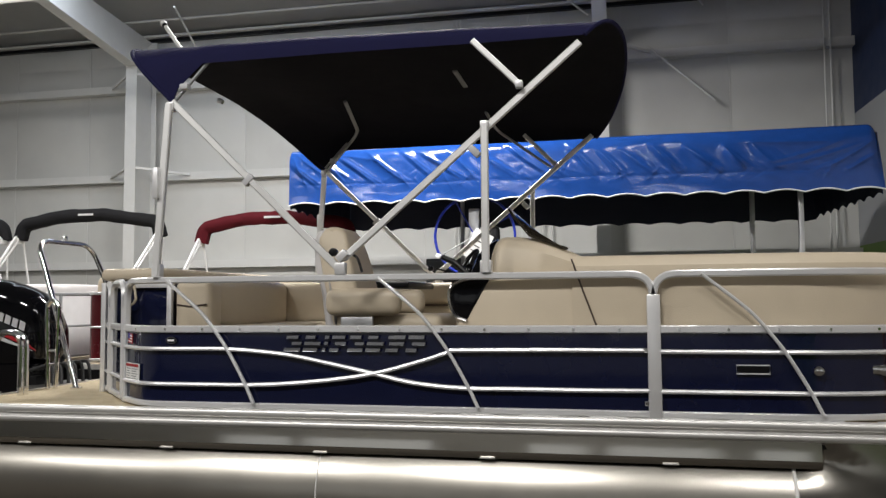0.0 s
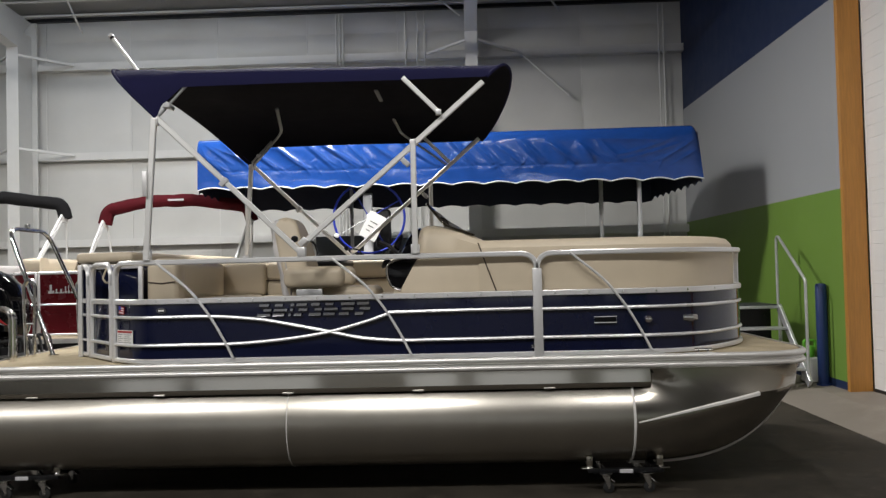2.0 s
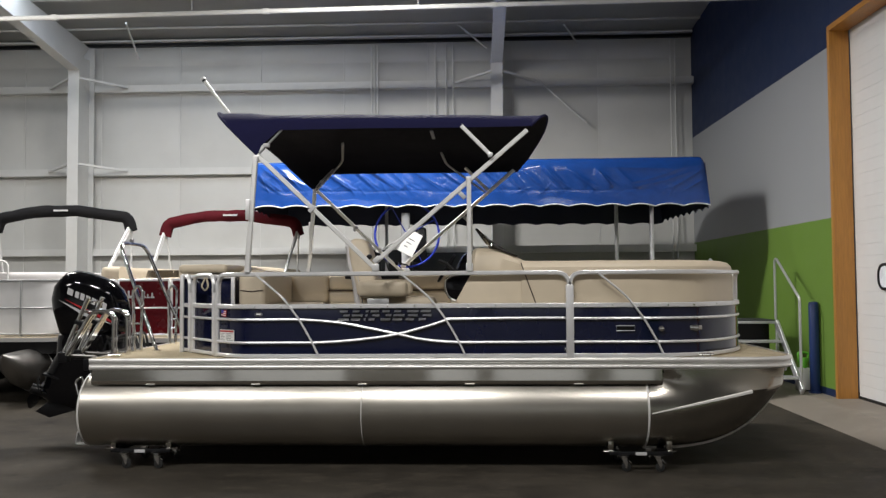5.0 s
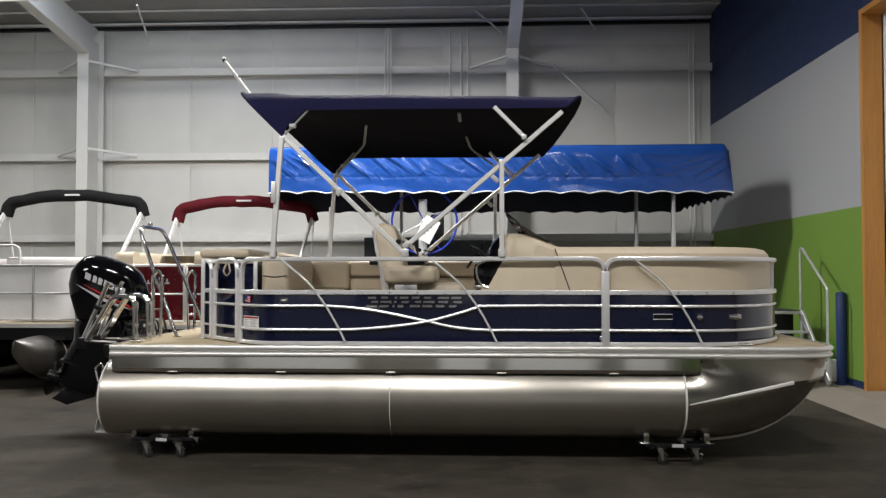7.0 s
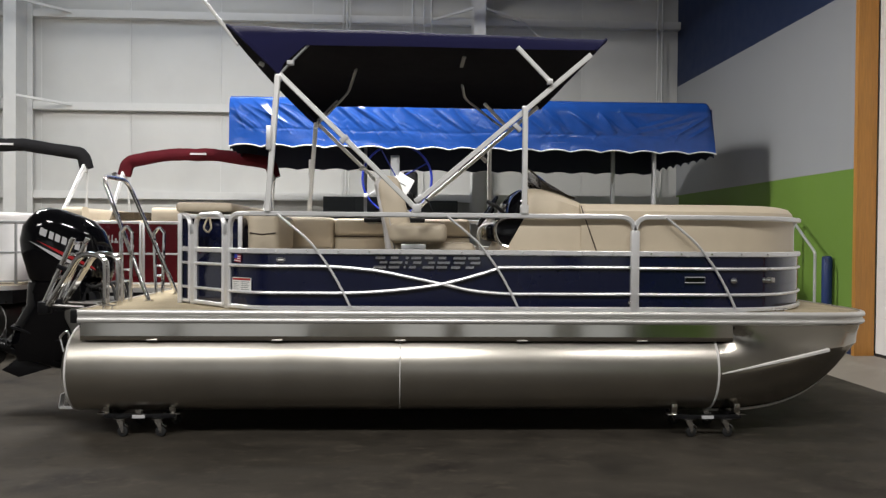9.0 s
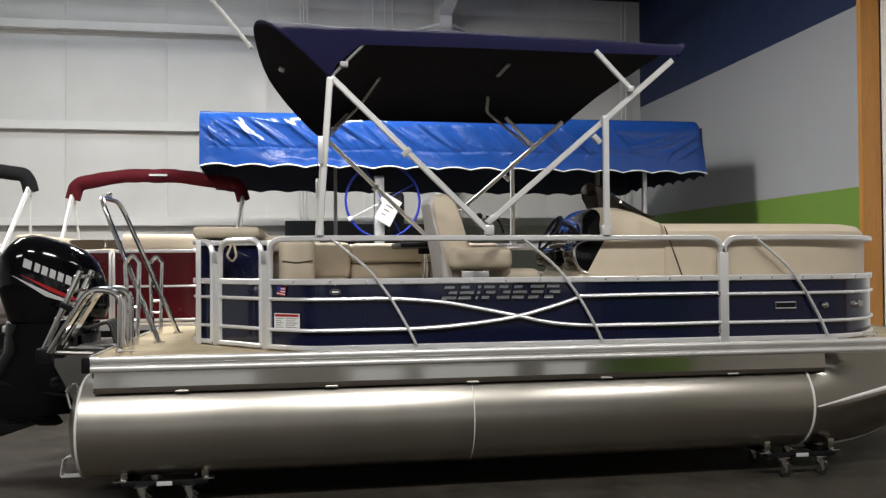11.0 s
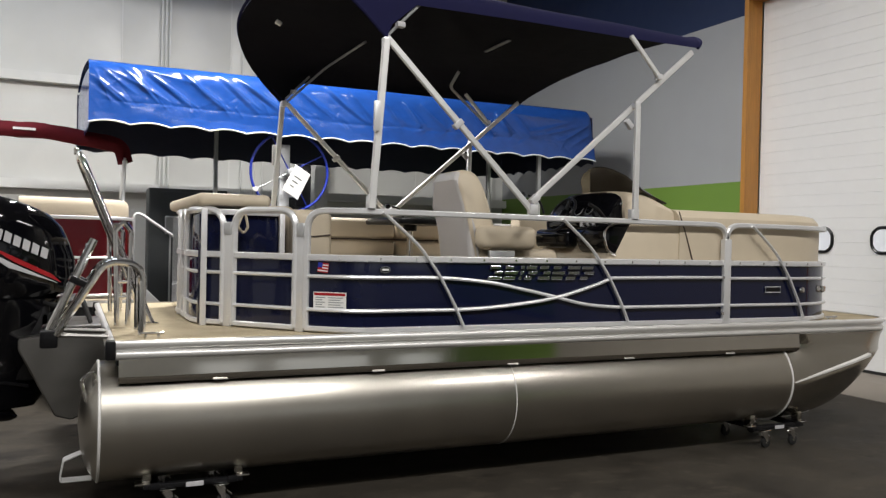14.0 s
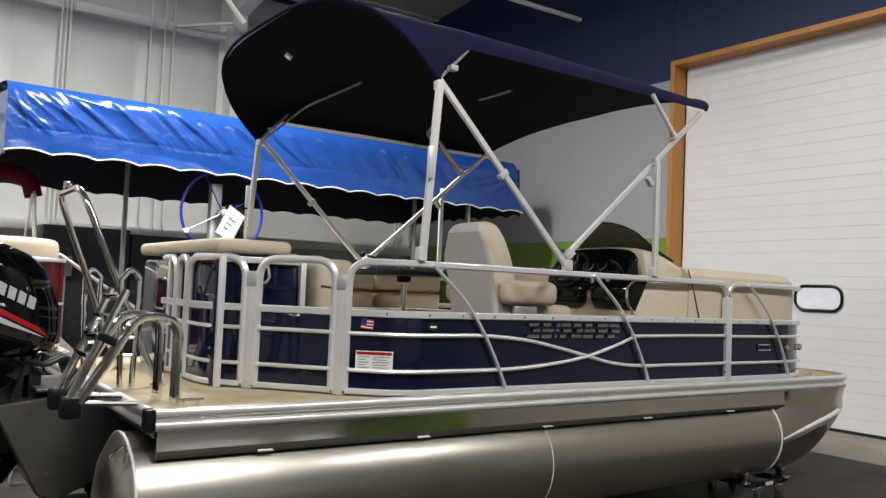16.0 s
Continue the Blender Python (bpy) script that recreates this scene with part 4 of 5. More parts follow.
    pts = [Vector((p.x, WID - p.y if flip else p.y, 0)) for p in line]
    pr = [(-a if flip else a, c) for a, c in prof]
    return sweep(pts, pr, up=(0, 0, 1))


part("bolster", bolster(False), M_VINYL, bl, "continuous beige bolster")
part("bolster", bolster(True), M_VINYL, bl2, "continuous beige bolster")
part("piping", tube([(-0.262, 0.048, 1.80), (-0.20, 0.036, 1.62), (-0.12, 0.036, 1.40)], 0.005, 6), M_PIPING, bl)

# bimini
FOOT = Vector((-1.605, 0, 1.765))
A_AFT, A_FWD = Vector((-2.690, 0, 2.815)), Vector((-0.195, 0, 3.02))
BW = 2.74


def pole(p, q_, w=0.042, d=0.026, y=0.0):
    return bar([(p[0], y, p[1]), (q_[0], y, q_[1])], w, d, 0.006, up=(0, 1, 0))


def arch(base, direction, rise, n=29, power=2.4, sq=1.0):
    """Points of a bow from one side to the other."""
    out = []
    for i in range(n):
        a = math.pi * i / (n - 1)
        c, s = math.cos(a), math.sin(a)
        y = BW / 2 - BW / 2 * (abs(c) ** (2 / power)) * (1 if c > 0 else -1)
        r = rise * (abs(s) ** (2 / power))
        out.append(Vector((base[0] + direction[0] * r, y, base[1] + direction[1] * r)))
    return out


dA = Vector((A_AFT.x - FOOT.x, 0, A_AFT.z - FOOT.z)).normalized()
bows = [
    arch((A_AFT.x, A_AFT.z), (dA.x, dA.z), 0.80, power=3.0),
    arch((-2.655, 2.90), (-0.46, 0.89), 0.52, power=3.0),
    arch((-2.49, 3.045), (-0.10, 1), 0.27, power=2.8),
    arch((-1.65, 3.05), (-0.03, 1), 0.25, power=2.8),
    arch((-0.80, 3.045), (0.0, 1), 0.235, power=2.8),
    arch((-0.165, 3.050), (0.70, 0.72), 0.35, power=2.05),
]
top = []
for i, (p, q_) in enumerate(zip(bows, bows[1:])):
    k = 3 if i < 2 else 6
    for j in range(k):
        top.append([a + (c - a) * j / k for a, c in zip(p, q_)])
top.append(bows[-1])
# sag between bows and small tension folds
random.seed(4)
for r_i, ring in enumerate(top):
    for j, p in enumerate(ring):
        w = noise.noise(Vector((p.x * 1.7, p.y * 2.3, 3.1))) * 0.012 + noise.noise(Vector((p.x * 7, p.y * 5, 9.1))) * 0.003
        p.z -= 0.045 * p.y / BW
        p.z += w * min(1, 6 * j * (len(ring) - 1 - j) / len(ring) ** 2)
canopy = part("bimini_canopy", loft(top, False), M_CANVAS, boat, "navy canvas bimini top, raised")
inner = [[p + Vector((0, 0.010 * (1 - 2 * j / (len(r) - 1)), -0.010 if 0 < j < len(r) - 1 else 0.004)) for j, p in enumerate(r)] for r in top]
part("lining", loft(inner, False), M_LINING, canopy, "black canopy underside")
for i in (0, -1):
    part("hem", tube(bows[i], 0.013, 8), M_CANVAS, canopy)
for y in (0.0, WID):
    s = 1 if y == 0 else -1
    part("main_pole", pole((FOOT.x - 0.0, FOOT.z + 0.0), (A_AFT.x, A_AFT.z), y=y - 0.0), M_POLE, canopy)
    part("main_pole", pole((FOOT.x + 0.02, FOOT.z + 0.06), (A_FWD.x, A_FWD.z), y=y + s * 0.03), M_POLE, canopy)
    part("rear_strut", pole((-2.775, 1.73), (-2.700, 2.80), 0.045, 0.035, y=y - s * 0.02), M_POLE, canopy)
    part("strut_foot", box(-2.80, -2.745, y - 0.03, y + 0.025, 1.73, 1.81, 0.006), M_RAIL, canopy)
    part("latch", box(-2.782, -2.745, y - s * 0.05 - 0.016, y - s * 0.05 + 0.016, 2.21, 2.40, 0.006), M_RAIL, canopy)
    part("front_strut", pole((-0.733, 1.73), (-0.733, 2.56), 0.042, 0.035, y=y - s * 0.02), M_POLE, canopy)
    part("strut_foot", box(-0.765, -0.70, y - 0.03, y + 0.025, 1.73, 1.80, 0.006), M_RAIL, canopy)
    part("bow_strut", pole((-0.535, 2.79), (-0.80, 3.06), 0.036, 0.024, y=y - s * 0.01), M_POLE, canopy)
    part("bow_strut", pole((-2.68, 2.83), (-2.46, 3.06), 0.020, 0.018, y=y + s * 0.02), M_GREY, canopy)
    part("joint", box(-0.556, -0.514, y - 0.028, y + 0.024, 2.77, 2.81, 0.004), M_RAIL, canopy)
    part("joint", box(-2.718, -2.674, y - 0.030, y + 0.024, 2.755, 2.81, 0.004), M_RAIL, canopy)
    part("joint", box(-0.757, -0.712, y - 0.030, y + 0.024, 2.54, 2.59, 0.004), M_RAIL, canopy)
    part("joint", moved(box(-0.03, 0.04, -0.028, 0.026, -0.022, 0.022, 0.004), pose(FOOT.x + 0.02, y, FOOT.z + 0.07, 0, -42, 0)), M_RAIL, canopy)
    part("foot_bracket", box(FOOT.x - 0.02, FOOT.x + 0.045, y - 0.025, y + 0.025, 1.73, 1.80, 0.008), M_RAIL, canopy)
    part("knob", disc((FOOT.x - 0.05, y + s * 0.05, FOOT.z + 0.10), (0, 1, 0), 0.025, 0.04, 12, 0.006), M_BLACK, canopy)
    part("safety_strap", tube(spline([(FOOT.x + 0.0, y + s * 0.04, FOOT.z + 0.10), (FOOT.x + 0.09, y + s * 0.05, FOOT.z + 0.07), (FOOT.x + 0.13, y + s * 0.04, FOOT.z - 0.02)], 6), 0.008, 8), M_BLACK, canopy)
    for u in (0.62,):
        for tip in (A_AFT, A_FWD):
            p = FOOT.lerp(tip, u - 0.07)
            part("clip", moved(box(-0.02, 0.02, -0.02, 0.02, -0.045, 0.03, 0.006), pose(p.x + 0.03, y, p.z - 0.03, 0, 45 if tip is A_AFT else -45, 0)), M_DECAL, canopy)
    part("sleeve_clip", box(-2.63, -2.575, y - 0.03, y + 0.02, 2.885, 2.92, 0.006), M_DECAL, canopy, "pale plastic sleeve clip")
# bare far legs of the inner bows, and a gap in the sleeve of the middle one
part("inner_bow", bar(rounded([(-2.68, 2.70, 2.79), (-2.33, 2.62, 3.14), (-2.20, 1.85, 3.24)], 0.16), 0.03, 0.02, 0.004), M_GREY, canopy)
part("inner_bow", bar(rounded([(-0.56, 2.66, 2.75), (-1.03, 2.60, 3.09), (-1.08, 2.30, 3.185)], 0.10), 0.03, 0.02, 0.004), M_GREY, canopy)
part("sleeve_gap", bar([(-1.139, 1.20, 3.246), (-1.137, 1.63, 3.240)], 0.035, 0.012, 0.002), M_GREY, canopy)
part("pole_tip", tube([(A_AFT.x + dA.x * 0.5, WID * 0.5, A_AFT.z + dA.z * 0.5), (A_AFT.x + dA.x * 0.5 - 0.04, WID * 0.5, A_AFT.z + dA.z * 0.5 + 0.02)], 0.02, 8), M_RAIL, canopy)
# stern light on its staff
mast = part("light_staff", tube([(-3.33, 1.55, 3.40), (-3.765, 1.68, 3.95)], 0.018, 10), M_WHITE, boat, "white all-round light staff")
part("light_lens", disc((-3.783, 1.685, 3.972), (-0.6, 0.18, 0.78), 0.028, 0.03, 14, 0.006), M_WHITE, mast)
part("light_collar", disc((-3.765, 1.68, 3.95), (-0.6, 0.18, 0.78), 0.023, 0.022, 14), M_BLACK, mast)

# outboard motor
def superring(cx, cy, z, hx, hy, n=32, p=2.6, dx=0.0):
    out = []
    for c, s in CIRC[32]:
        out.append((cx + hx * math.copysign(abs(c) ** (2 / p), c), cy + hy * math.copysign(abs(s) ** (2 / p), s), z))
    return out


OY = WID / 2
secs = [(-4.93, 1.06, 0.27, 0.17), (-4.93, 1.12, 0.32, 0.20), (-4.93, 1.22, 0.385, 0.225), (-4.92, 1.34, 0.41, 0.235), (-4.91, 1.48, 0.395, 0.23), (-4.90, 1.58, 0.345, 0.215), (-4.89, 1.66, 0.29, 0.19), (-4.88, 1.715, 0.20, 0.14), (-4.88, 1.735, 0.08, 0.06)]
rings = []
for cx, z, hx, hy in secs:
    ring = []
    for x, y, zz in superring(cx, OY, z, hx, hy):
        ring.append((x, y, zz - 0.33 * (x - cx)) if z > 1.15 else (x, y, zz))
    rings.append(ring)
cowl = part("outboard_cowl", loft(rings, True, True), M_BLACKGLOSS, boat, "gloss black outboard motor cowl")
for sgn in (-1, 1):
    yy = OY + sgn * 0.236
    def side_shape(pts, off, bm=None):
        return prism(pts, "y", yy - 0.004 + sgn * off, yy + 0.004 + sgn * off, bm=bm)
    x = -5.14
    for w in (0.075, 0.05, 0.055, 0.055, 0.055, 0.055, 0.055):
        z = 1.53 - (x + 5.14) * 0.45
        part("cowl_emblem_bar", side_shape([(x, z), (x + w * 0.72, z - w * 0.33), (x + w * 0.72 + 0.012, z + 0.062 - w * 0.33), (x + 0.012, z + 0.066)], 0.004), M_DECAL, cowl, "pale grey emblem bar", smooth=False)
        x += w
    part("cowl_stripe", side_shape([(-5.16, 1.475), (-4.72, 1.258), (-4.66, 1.20), (-4.95, 1.338)], 0.003), M_RED, cowl, "red swoosh decal", smooth=False)
    part("cowl_stripe", side_shape([(-5.22, 1.47), (-4.95, 1.325), (-4.68, 1.198), (-4.98, 1.30)], 0.0035), M_DECAL, cowl, "grey swoosh decal", smooth=False)
mid = [(-5.18, 0.36, 0.30, 0.08), (-5.13, 0.50, 0.38, 0.12), (-5.05, 0.70, 0.38, 0.16), (-4.97, 0.88, 0.33, 0.17), (-4.93, 1.0, 0.34, 0.19), (-4.92, 1.09, 0.34, 0.20)]
part("midsection", loft([superring(cx, OY, z, hx, hy) for cx, z, hx, hy in mid], True, True), M_BLACKGLOSS, cowl, "black midsection")
part("cavitation_plate", prism([(-5.50, 0.47), (-5.15, 0.47), (-4.90, 0.50), (-4.90, 0.52), (-5.15, 0.50), (-5.50, 0.49)], "y", OY - 0.13, OY + 0.13, 0.004, 1), M_BLACK, cowl, smooth=False)
rings = [[(x, OY + r * c, 0.29 + r * s) for c, s in CIRC[16]] for x, r in ((-4.86, 0.01), (-4.90, 0.04), (-5.0, 0.07), (-5.2, 0.078), (-5.38, 0.068), (-5.44, 0.055))]
part("gearcase", loft(rings, True, True), M_BLACKGLOSS, cowl)
part("leg", prism([(-4.86, 0.62), (-5.34, 0.60), (-5.36, 0.30), (-4.93, 0.28)], "y", OY - 0.05, OY + 0.05, 0.02), M_BLACK, cowl)
part("skeg", prism([(-5.0, 0.25), (-5.33, 0.25), (-5.44, 0.07), (-5.28, 0.05)], "y", OY - 0.012, OY + 0.012, 0.004), M_BLACK, cowl)
blades = []
for a in (0.3, 2.4, 4.5):
    rings = []
    for k in range(5):
        r = 0.05 + 0.15 * k / 4
        w = 0.10 * math.sin(0.5 + 2.4 * k / 4) + 0.01
        tw = radians(55 - 30 * k / 4)
        ring = []
        for u, t in ((-1, 0), (0, 0.006), (1, 0), (0, -0.006)):
            ring.append((-5.50 + u * w * math.sin(tw) * 0.6 + t, OY + r * math.cos(a) - u * w * math.cos(tw) * math.sin(a), 0.29 + r * math.sin(a) + u * w * math.cos(tw) * math.cos(a)))
        rings.append(ring)
    blades.append(part("propeller_blade", loft(rings, True, True), M_BLACK, cowl))
hubp = part("propeller_hub", disc((-5.50, OY, 0.29), (1, 0, 0), 0.055, 0.13, 16, 0.01), M_BLACK, cowl)
b = box(-4.80, -4.60, OY - 0.17, OY - 0.11, 0.55, 1.05, 0.015)
box(-4.80, -4.60, OY + 0.11, OY + 0.17, 0.55, 1.05, 0.015, bm=b)
box(-4.66, -4.55, OY - 0.17, OY + 0.17, 0.6, 1.0, 0.015, bm=b)
part("transom_clamp", b, M_BLACK, cowl)
for o in blades:
    o.parent = hubp
tilt = Matrix.Translation((-5.0 + 0.15, OY, 0.72)) @ Matrix.Rotation(radians(20), 4, "Y") @ Matrix.Translation((5.0, -OY, -0.70))
steer = Matrix.Translation((-4.70, OY, 0)) @ Matrix.Rotation(radians(17), 4, "Z") @ Matrix.Translation((4.70 + 0.06, -OY, 0))
for o in [cowl, *cowl.children, *blades]:
    if not o.name.startswith("transom_clamp"):
        if o.name.startswith(("gearcase", "leg", "skeg", "cavitation", "propeller")):
            o.data.transform(tilt)
        else:
            for v in o.data.vertices:
                v.co.x += 0.20 * max(0.0, 1.0 - v.co.z)
        o.data.transform(steer)
# motor pod
pod = prism([(-4.2, 0.92), (-4.78, 0.84), (-4.78, 0.77), (-4.56, 0.33), (-4.46, 0.30), (-4.0, 0.50), (-4.0, 0.80)], "y", OY - 0.32, OY + 0.32, 0.01, 1)
podp = part("motor_pod", pod, M_POD, boat, "dull grey aluminium motor pod", smooth=False)
part("pod_lip", box(-4.60, -4.2, OY - 0.33, OY + 0.33, 0.905, 0.925, 0.005), M_POD, podp)
for i in range(6):
    y0 = OY - 0.22 + 0.09 * i
    part("hose", tube(spline([(-4.35, y0, 0.93), (-4.42, y0 + 0.05, 1.08), (-4.55, y0 - 0.03, 1.05), (-4.68, OY + (y0 - OY) * 0.5, 1.08)], 5), 0.014, 8), M_RUBBER, podp)

# boarding ladder, folded up at the stern corner
def ladder():
    root = part("boarding_ladder", tube(rounded([(-4.10, 0.16, DK), (-4.10, 0.16, 1.36), (-4.30, 0.16, 1.38), (-4.55, 0.16, 0.96)], [0.13, 0.13]), 0.020, 10), M_CHROME, boat, "folded stainless boarding ladder")
    for y in (0.21, 0.46, 0.51):
        part("rail", tube(rounded([(-4.10, y, DK), (-4.10, y, 1.36), (-4.30, y, 1.38), (-4.55, y, 0.96)], [0.13, 0.13]), 0.020, 10), M_CHROME, root)
    for y in (0.19, 0.485):
        part("side_rail", tube([(-4.60, y, 0.95), (-4.36, y, 1.50)], 0.021, 10), M_CHROME, root)
        part("pivot", box(-4.63, -4.54, y - 0.045, y + 0.045, 0.89, 0.99, 0.012), M_BLACK, root)
        part("stay", tube([(-4.58, y, 0.96), (-4.28, y, 0.945)], 0.014, 8), M_POD, root)
        part("clamp", moved(box(-0.07, 0.05, -0.026, 0.026, -0.02, 0.02, 0.006), pose(-4.42, y, 1.25, 0, 25, 0)), M_BLACK, root)
    for k in range(4):
        u = 0.42 + 0.17 * k
        part("rung", box(-4.60 + 0.24 * u - 0.03, -4.60 + 0.24 * u + 0.02, 0.19, 0.485, 0.95 + 0.55 * u - 0.012, 0.95 + 0.55 * u + 0.012, 0.006), M_CHROME, root)


ladder()


def ski_bar():
    """Tall stainless tow frame over the motor."""
    y0, y1 = 0.90, WID - 0.90
    root = part("tow_frame", tube(rounded([(-3.98, y0, DK), (-4.44, y0 + 0.12, 2.07), (-4.44, y1 - 0.12, 2.07), (-3.98, y1, DK)], [0.16, 0.16]), 0.02, 12), M_CHROME, boat, "tall stainless tow frame")
    for y in (y0, y1):
        part("foot_plate", disc((-3.98, y, DK + 0.006), (0, 0, 1), 0.045, 0.012, 16), M_CHROME, root)
    part("tow_eye", disc((-4.45, WID / 2, 2.10), (0, 0, 1), 0.025, 0.05, 12, 0.006), M_CHROME, root)
    for y in (y0 - 0.03, y1 + 0.03):
        part("hand_hoop", tube(rounded([(-4.20, y, DK), (-4.22, y, 1.55), (-4.17, y, 1.62), (-4.12, y, 1.55), (-4.135, y, DK)], [0.03, 0.04, 0.03]), 0.0165, 10), M_CHROME, root)
        for z in (1.12, 1.22):
            part("hoop_bar", tube([(-4.21, y, z), (-4.13, y, z)], 0.010, 8), M_CHROME, root)


ski_bar()


def own(ob, name, label, category, first, keep=(), group="", extra=()):
    """What stands on the boat becomes a thing of its own, with its parts under it."""
    tops = [ob, *extra] + [c for o in (ob, *extra) for c in o.children if not c.name.startswith(keep or ("-",))]
    every = [d for o in tops for d in (o, *o.children)]
    every = list(dict.fromkeys(every + [d for o in every for d in o.children]))
    co = [v.co for o in every for v in o.data.vertices]
    base = Vector(((min(c.x for c in co) + max(c.x for c in co)) / 2, (min(c.y for c in co) + max(c.y for c in co)) / 2, min(c.z for c in co)))
    root = thing(name, label, category, BOAT @ Matrix.Translation(base), group)
    for o in every:
        o.data.transform(Matrix.Translation(-base))
    for o in tops:
        o.parent = root
    ob.name = first
    return root


def on_boat(name):
    return [o for o in boat.children if o.name.split(".")[0] == name]


own(on_boat("captain_chair")[0], "captain_chair", "beige vinyl captain's chair with pale grey shell and armrests", "chair", "seat")
own(table, "table", "small pedestal table with dark top on the deck", "table", "table_top")
own(stern, "stern_locker", "navy stern locker framed in aluminium with beige padded lid", "locker", "locker_body")
base_a, base_b = on_boat("lounge_base")
own(base_a, "lounge", "tan and beige vinyl L-shaped lounge with brown piping", "lounge", "lounge_base", extra=(base_b,))
own(helm, "helm_console", "beige helm console with gloss black dash and smoked windscreen", "console", "console_body")
own(bl, "bow_lounge", "beige bow lounge with high rounded bolster along the fence", "lounge", "lounge_base", group="bow lounges")
own(bl2, "bow_lounge", "beige bow lounge with high rounded bolster along the fence", "lounge", "lounge_base", group="bow lounges")
own(canopy, "bimini_top", "raised navy canvas bimini top on an aluminium frame", "bimini", "canopy", ("lining", "hem", "sleeve_gap"))
own(cowl, "outboard_motor", "gloss black outboard motor with red swoosh on the stern", "outboard motor", "cowl", ("cowl_",))
for name, label in (("boarding_ladder", "folded stainless steel boarding ladder at the stern"), ("tow_frame", "tall stainless steel tow hoop on the stern deck")):
    own(on_boat(name)[0], name, label, name.split("_")[1], "main_rail")

# ---------------- dollies under the tubes ----------------
def dolly(x, y):
    lx = pose(x, y, FZ)
    root = thing("boat_dolly", "black steel boat dolly on four chrome casters", "dolly", lx, group="dollies under the boat")
    zc = TZ - TR + 0.024 - FZ
    b = box(-0.28, 0.28, -0.255, -0.215, zc - 0.058, zc - 0.028, 0.005)
    box(-0.28, 0.28, 0.215, 0.255, zc - 0.058, zc - 0.028, 0.005, bm=b)
    for dx in (-0.22, 0.22):
        box(dx - 0.03, dx + 0.03, -0.26, 0.26, zc - 0.06, zc - 0.02, 0.006, bm=b)
    part("frame", b, M_BLACK, root)
    part("plate", box(-0.05, 0.05, -0.267, -0.259, zc - 0.058, zc - 0.030, 0.002, 1), M_DECAL, root, "pale label plate", smooth=False)
    for dx in (-0.27, 0.25):
        for s in (-1, 1):
            part("bunk_pad", box(dx - 0.018, dx + 0.03, s * 0.20 - 0.035, s * 0.20 + 0.035, zc - 0.022, zc + 0.062, 0.006), M_NOSE, root)
            part("bunk_bracket", box(dx - 0.06, dx + 0.07, s * 0.225 - 0.03, s * 0.225 + 0.03, zc - 0.03, zc - 0.020, 0.003, 1), M_CHROME, root)
    for dx in (-0.15, 0.15):
        for dy in (-0.24, 0.20):
            h = zc - 0.060
            r = 0.042
            c = part("caster", disc((dx + 0.02, dy, r), (0, 1, 0), r, 0.028, 20, 0.007), M_RUBBER, root)
            part("hub", disc((dx + 0.02, dy, r), (0, 1, 0), r * 0.26, 0.046, 12, 0.003), M_CHROME, c)
            b = box(dx - 0.045, dx + 0.045, dy - 0.035, dy + 0.035, h - 0.005, h, 0.002, 1)
            disc((dx, dy, h - 0.014), (0, 0, 1), 0.030, 0.018, 16, 0.005, bm=b)
            for q in (-0.021, 0.021):
                prism([(dx - 0.026, h - 0.02), (dx + 0.026, h - 0.02), (dx + 0.032, r + 0.012), (dx + 0.024, r - 0.002), (dx + 0.013, r + 0.006)], "y", dy + q - 0.002, dy + q + 0.002, bm=b)
            part("fork", b, M_CHROME, c, smooth=False)
            part("brake_pedal", moved(box(-0.02, 0.02, -0.02, 0.02, -0.004, 0.004, 0.002, 1), pose(dx + 0.05, dy, h * 0.62, 0, 40, 0)), M_CHROME, c, smooth=False)
    return root


for x, dy in ((-3.80, 0.03), (0.79, -0.04)):
    for y in (4.193 + 0.30 + dy, 4.193 + WID - 0.36):
        dolly(x, y)

# ---------------- boat lift with blue canopy ----------------
LIFT = pose(-4.315, 9.90, 0, 0, 0, 2.2)
LL, LD = 7.49, 2.9
lift = thing("boat_lift", "galvanised boat lift with a shiny blue vinyl canopy and hand wheel", "boat lift", LIFT)


def canopy_z(x):
    return 3.635 + 0.008 * x


rng = np.random.RandomState(11)
CREASES = []


def crease(xa, za, xb, zb, width, depth, bend):
    L = math.hypot(xb - xa, zb - za)
    CREASES.append(((xa + xb) / 2, (za + zb) / 2, (xb - xa) / L, (zb - za) / L, L * 0.56, width, depth, bend))


x = -0.15
while x < 6.1:                    # folds hang from the top edge, slanting down to the hem
    za = (3.60 if x < 3.8 else 3.50) + rng.uniform(-0.05, 0.03)
    zb = 3.13 + rng.uniform(-0.04, 0.05)
    run = (za - zb) * (rng.uniform(1.0, 1.5) if x < 3.0 else rng.uniform(0.7, 1.3))
    bend, depth = rng.uniform(-0.35, 0.1), rng.uniform(0.017, 0.034)
    crease(x, za, x + run, zb, rng.uniform(0.030, 0.048), depth * (1.0 if x < 3.0 else 1.6), bend)
    if rng.rand() < 0.5:
        crease(x - 0.06, za - 0.02, x + run - 0.07, zb, 0.030, -depth * 0.6, bend)
    if rng.rand() < 0.7:
        crease(x + 0.10, za - 0.06, x + run * 0.9 + 0.12, zb + 0.02, 0.016, depth * 0.5, bend)
    x += rng.uniform(0.26, 0.48)
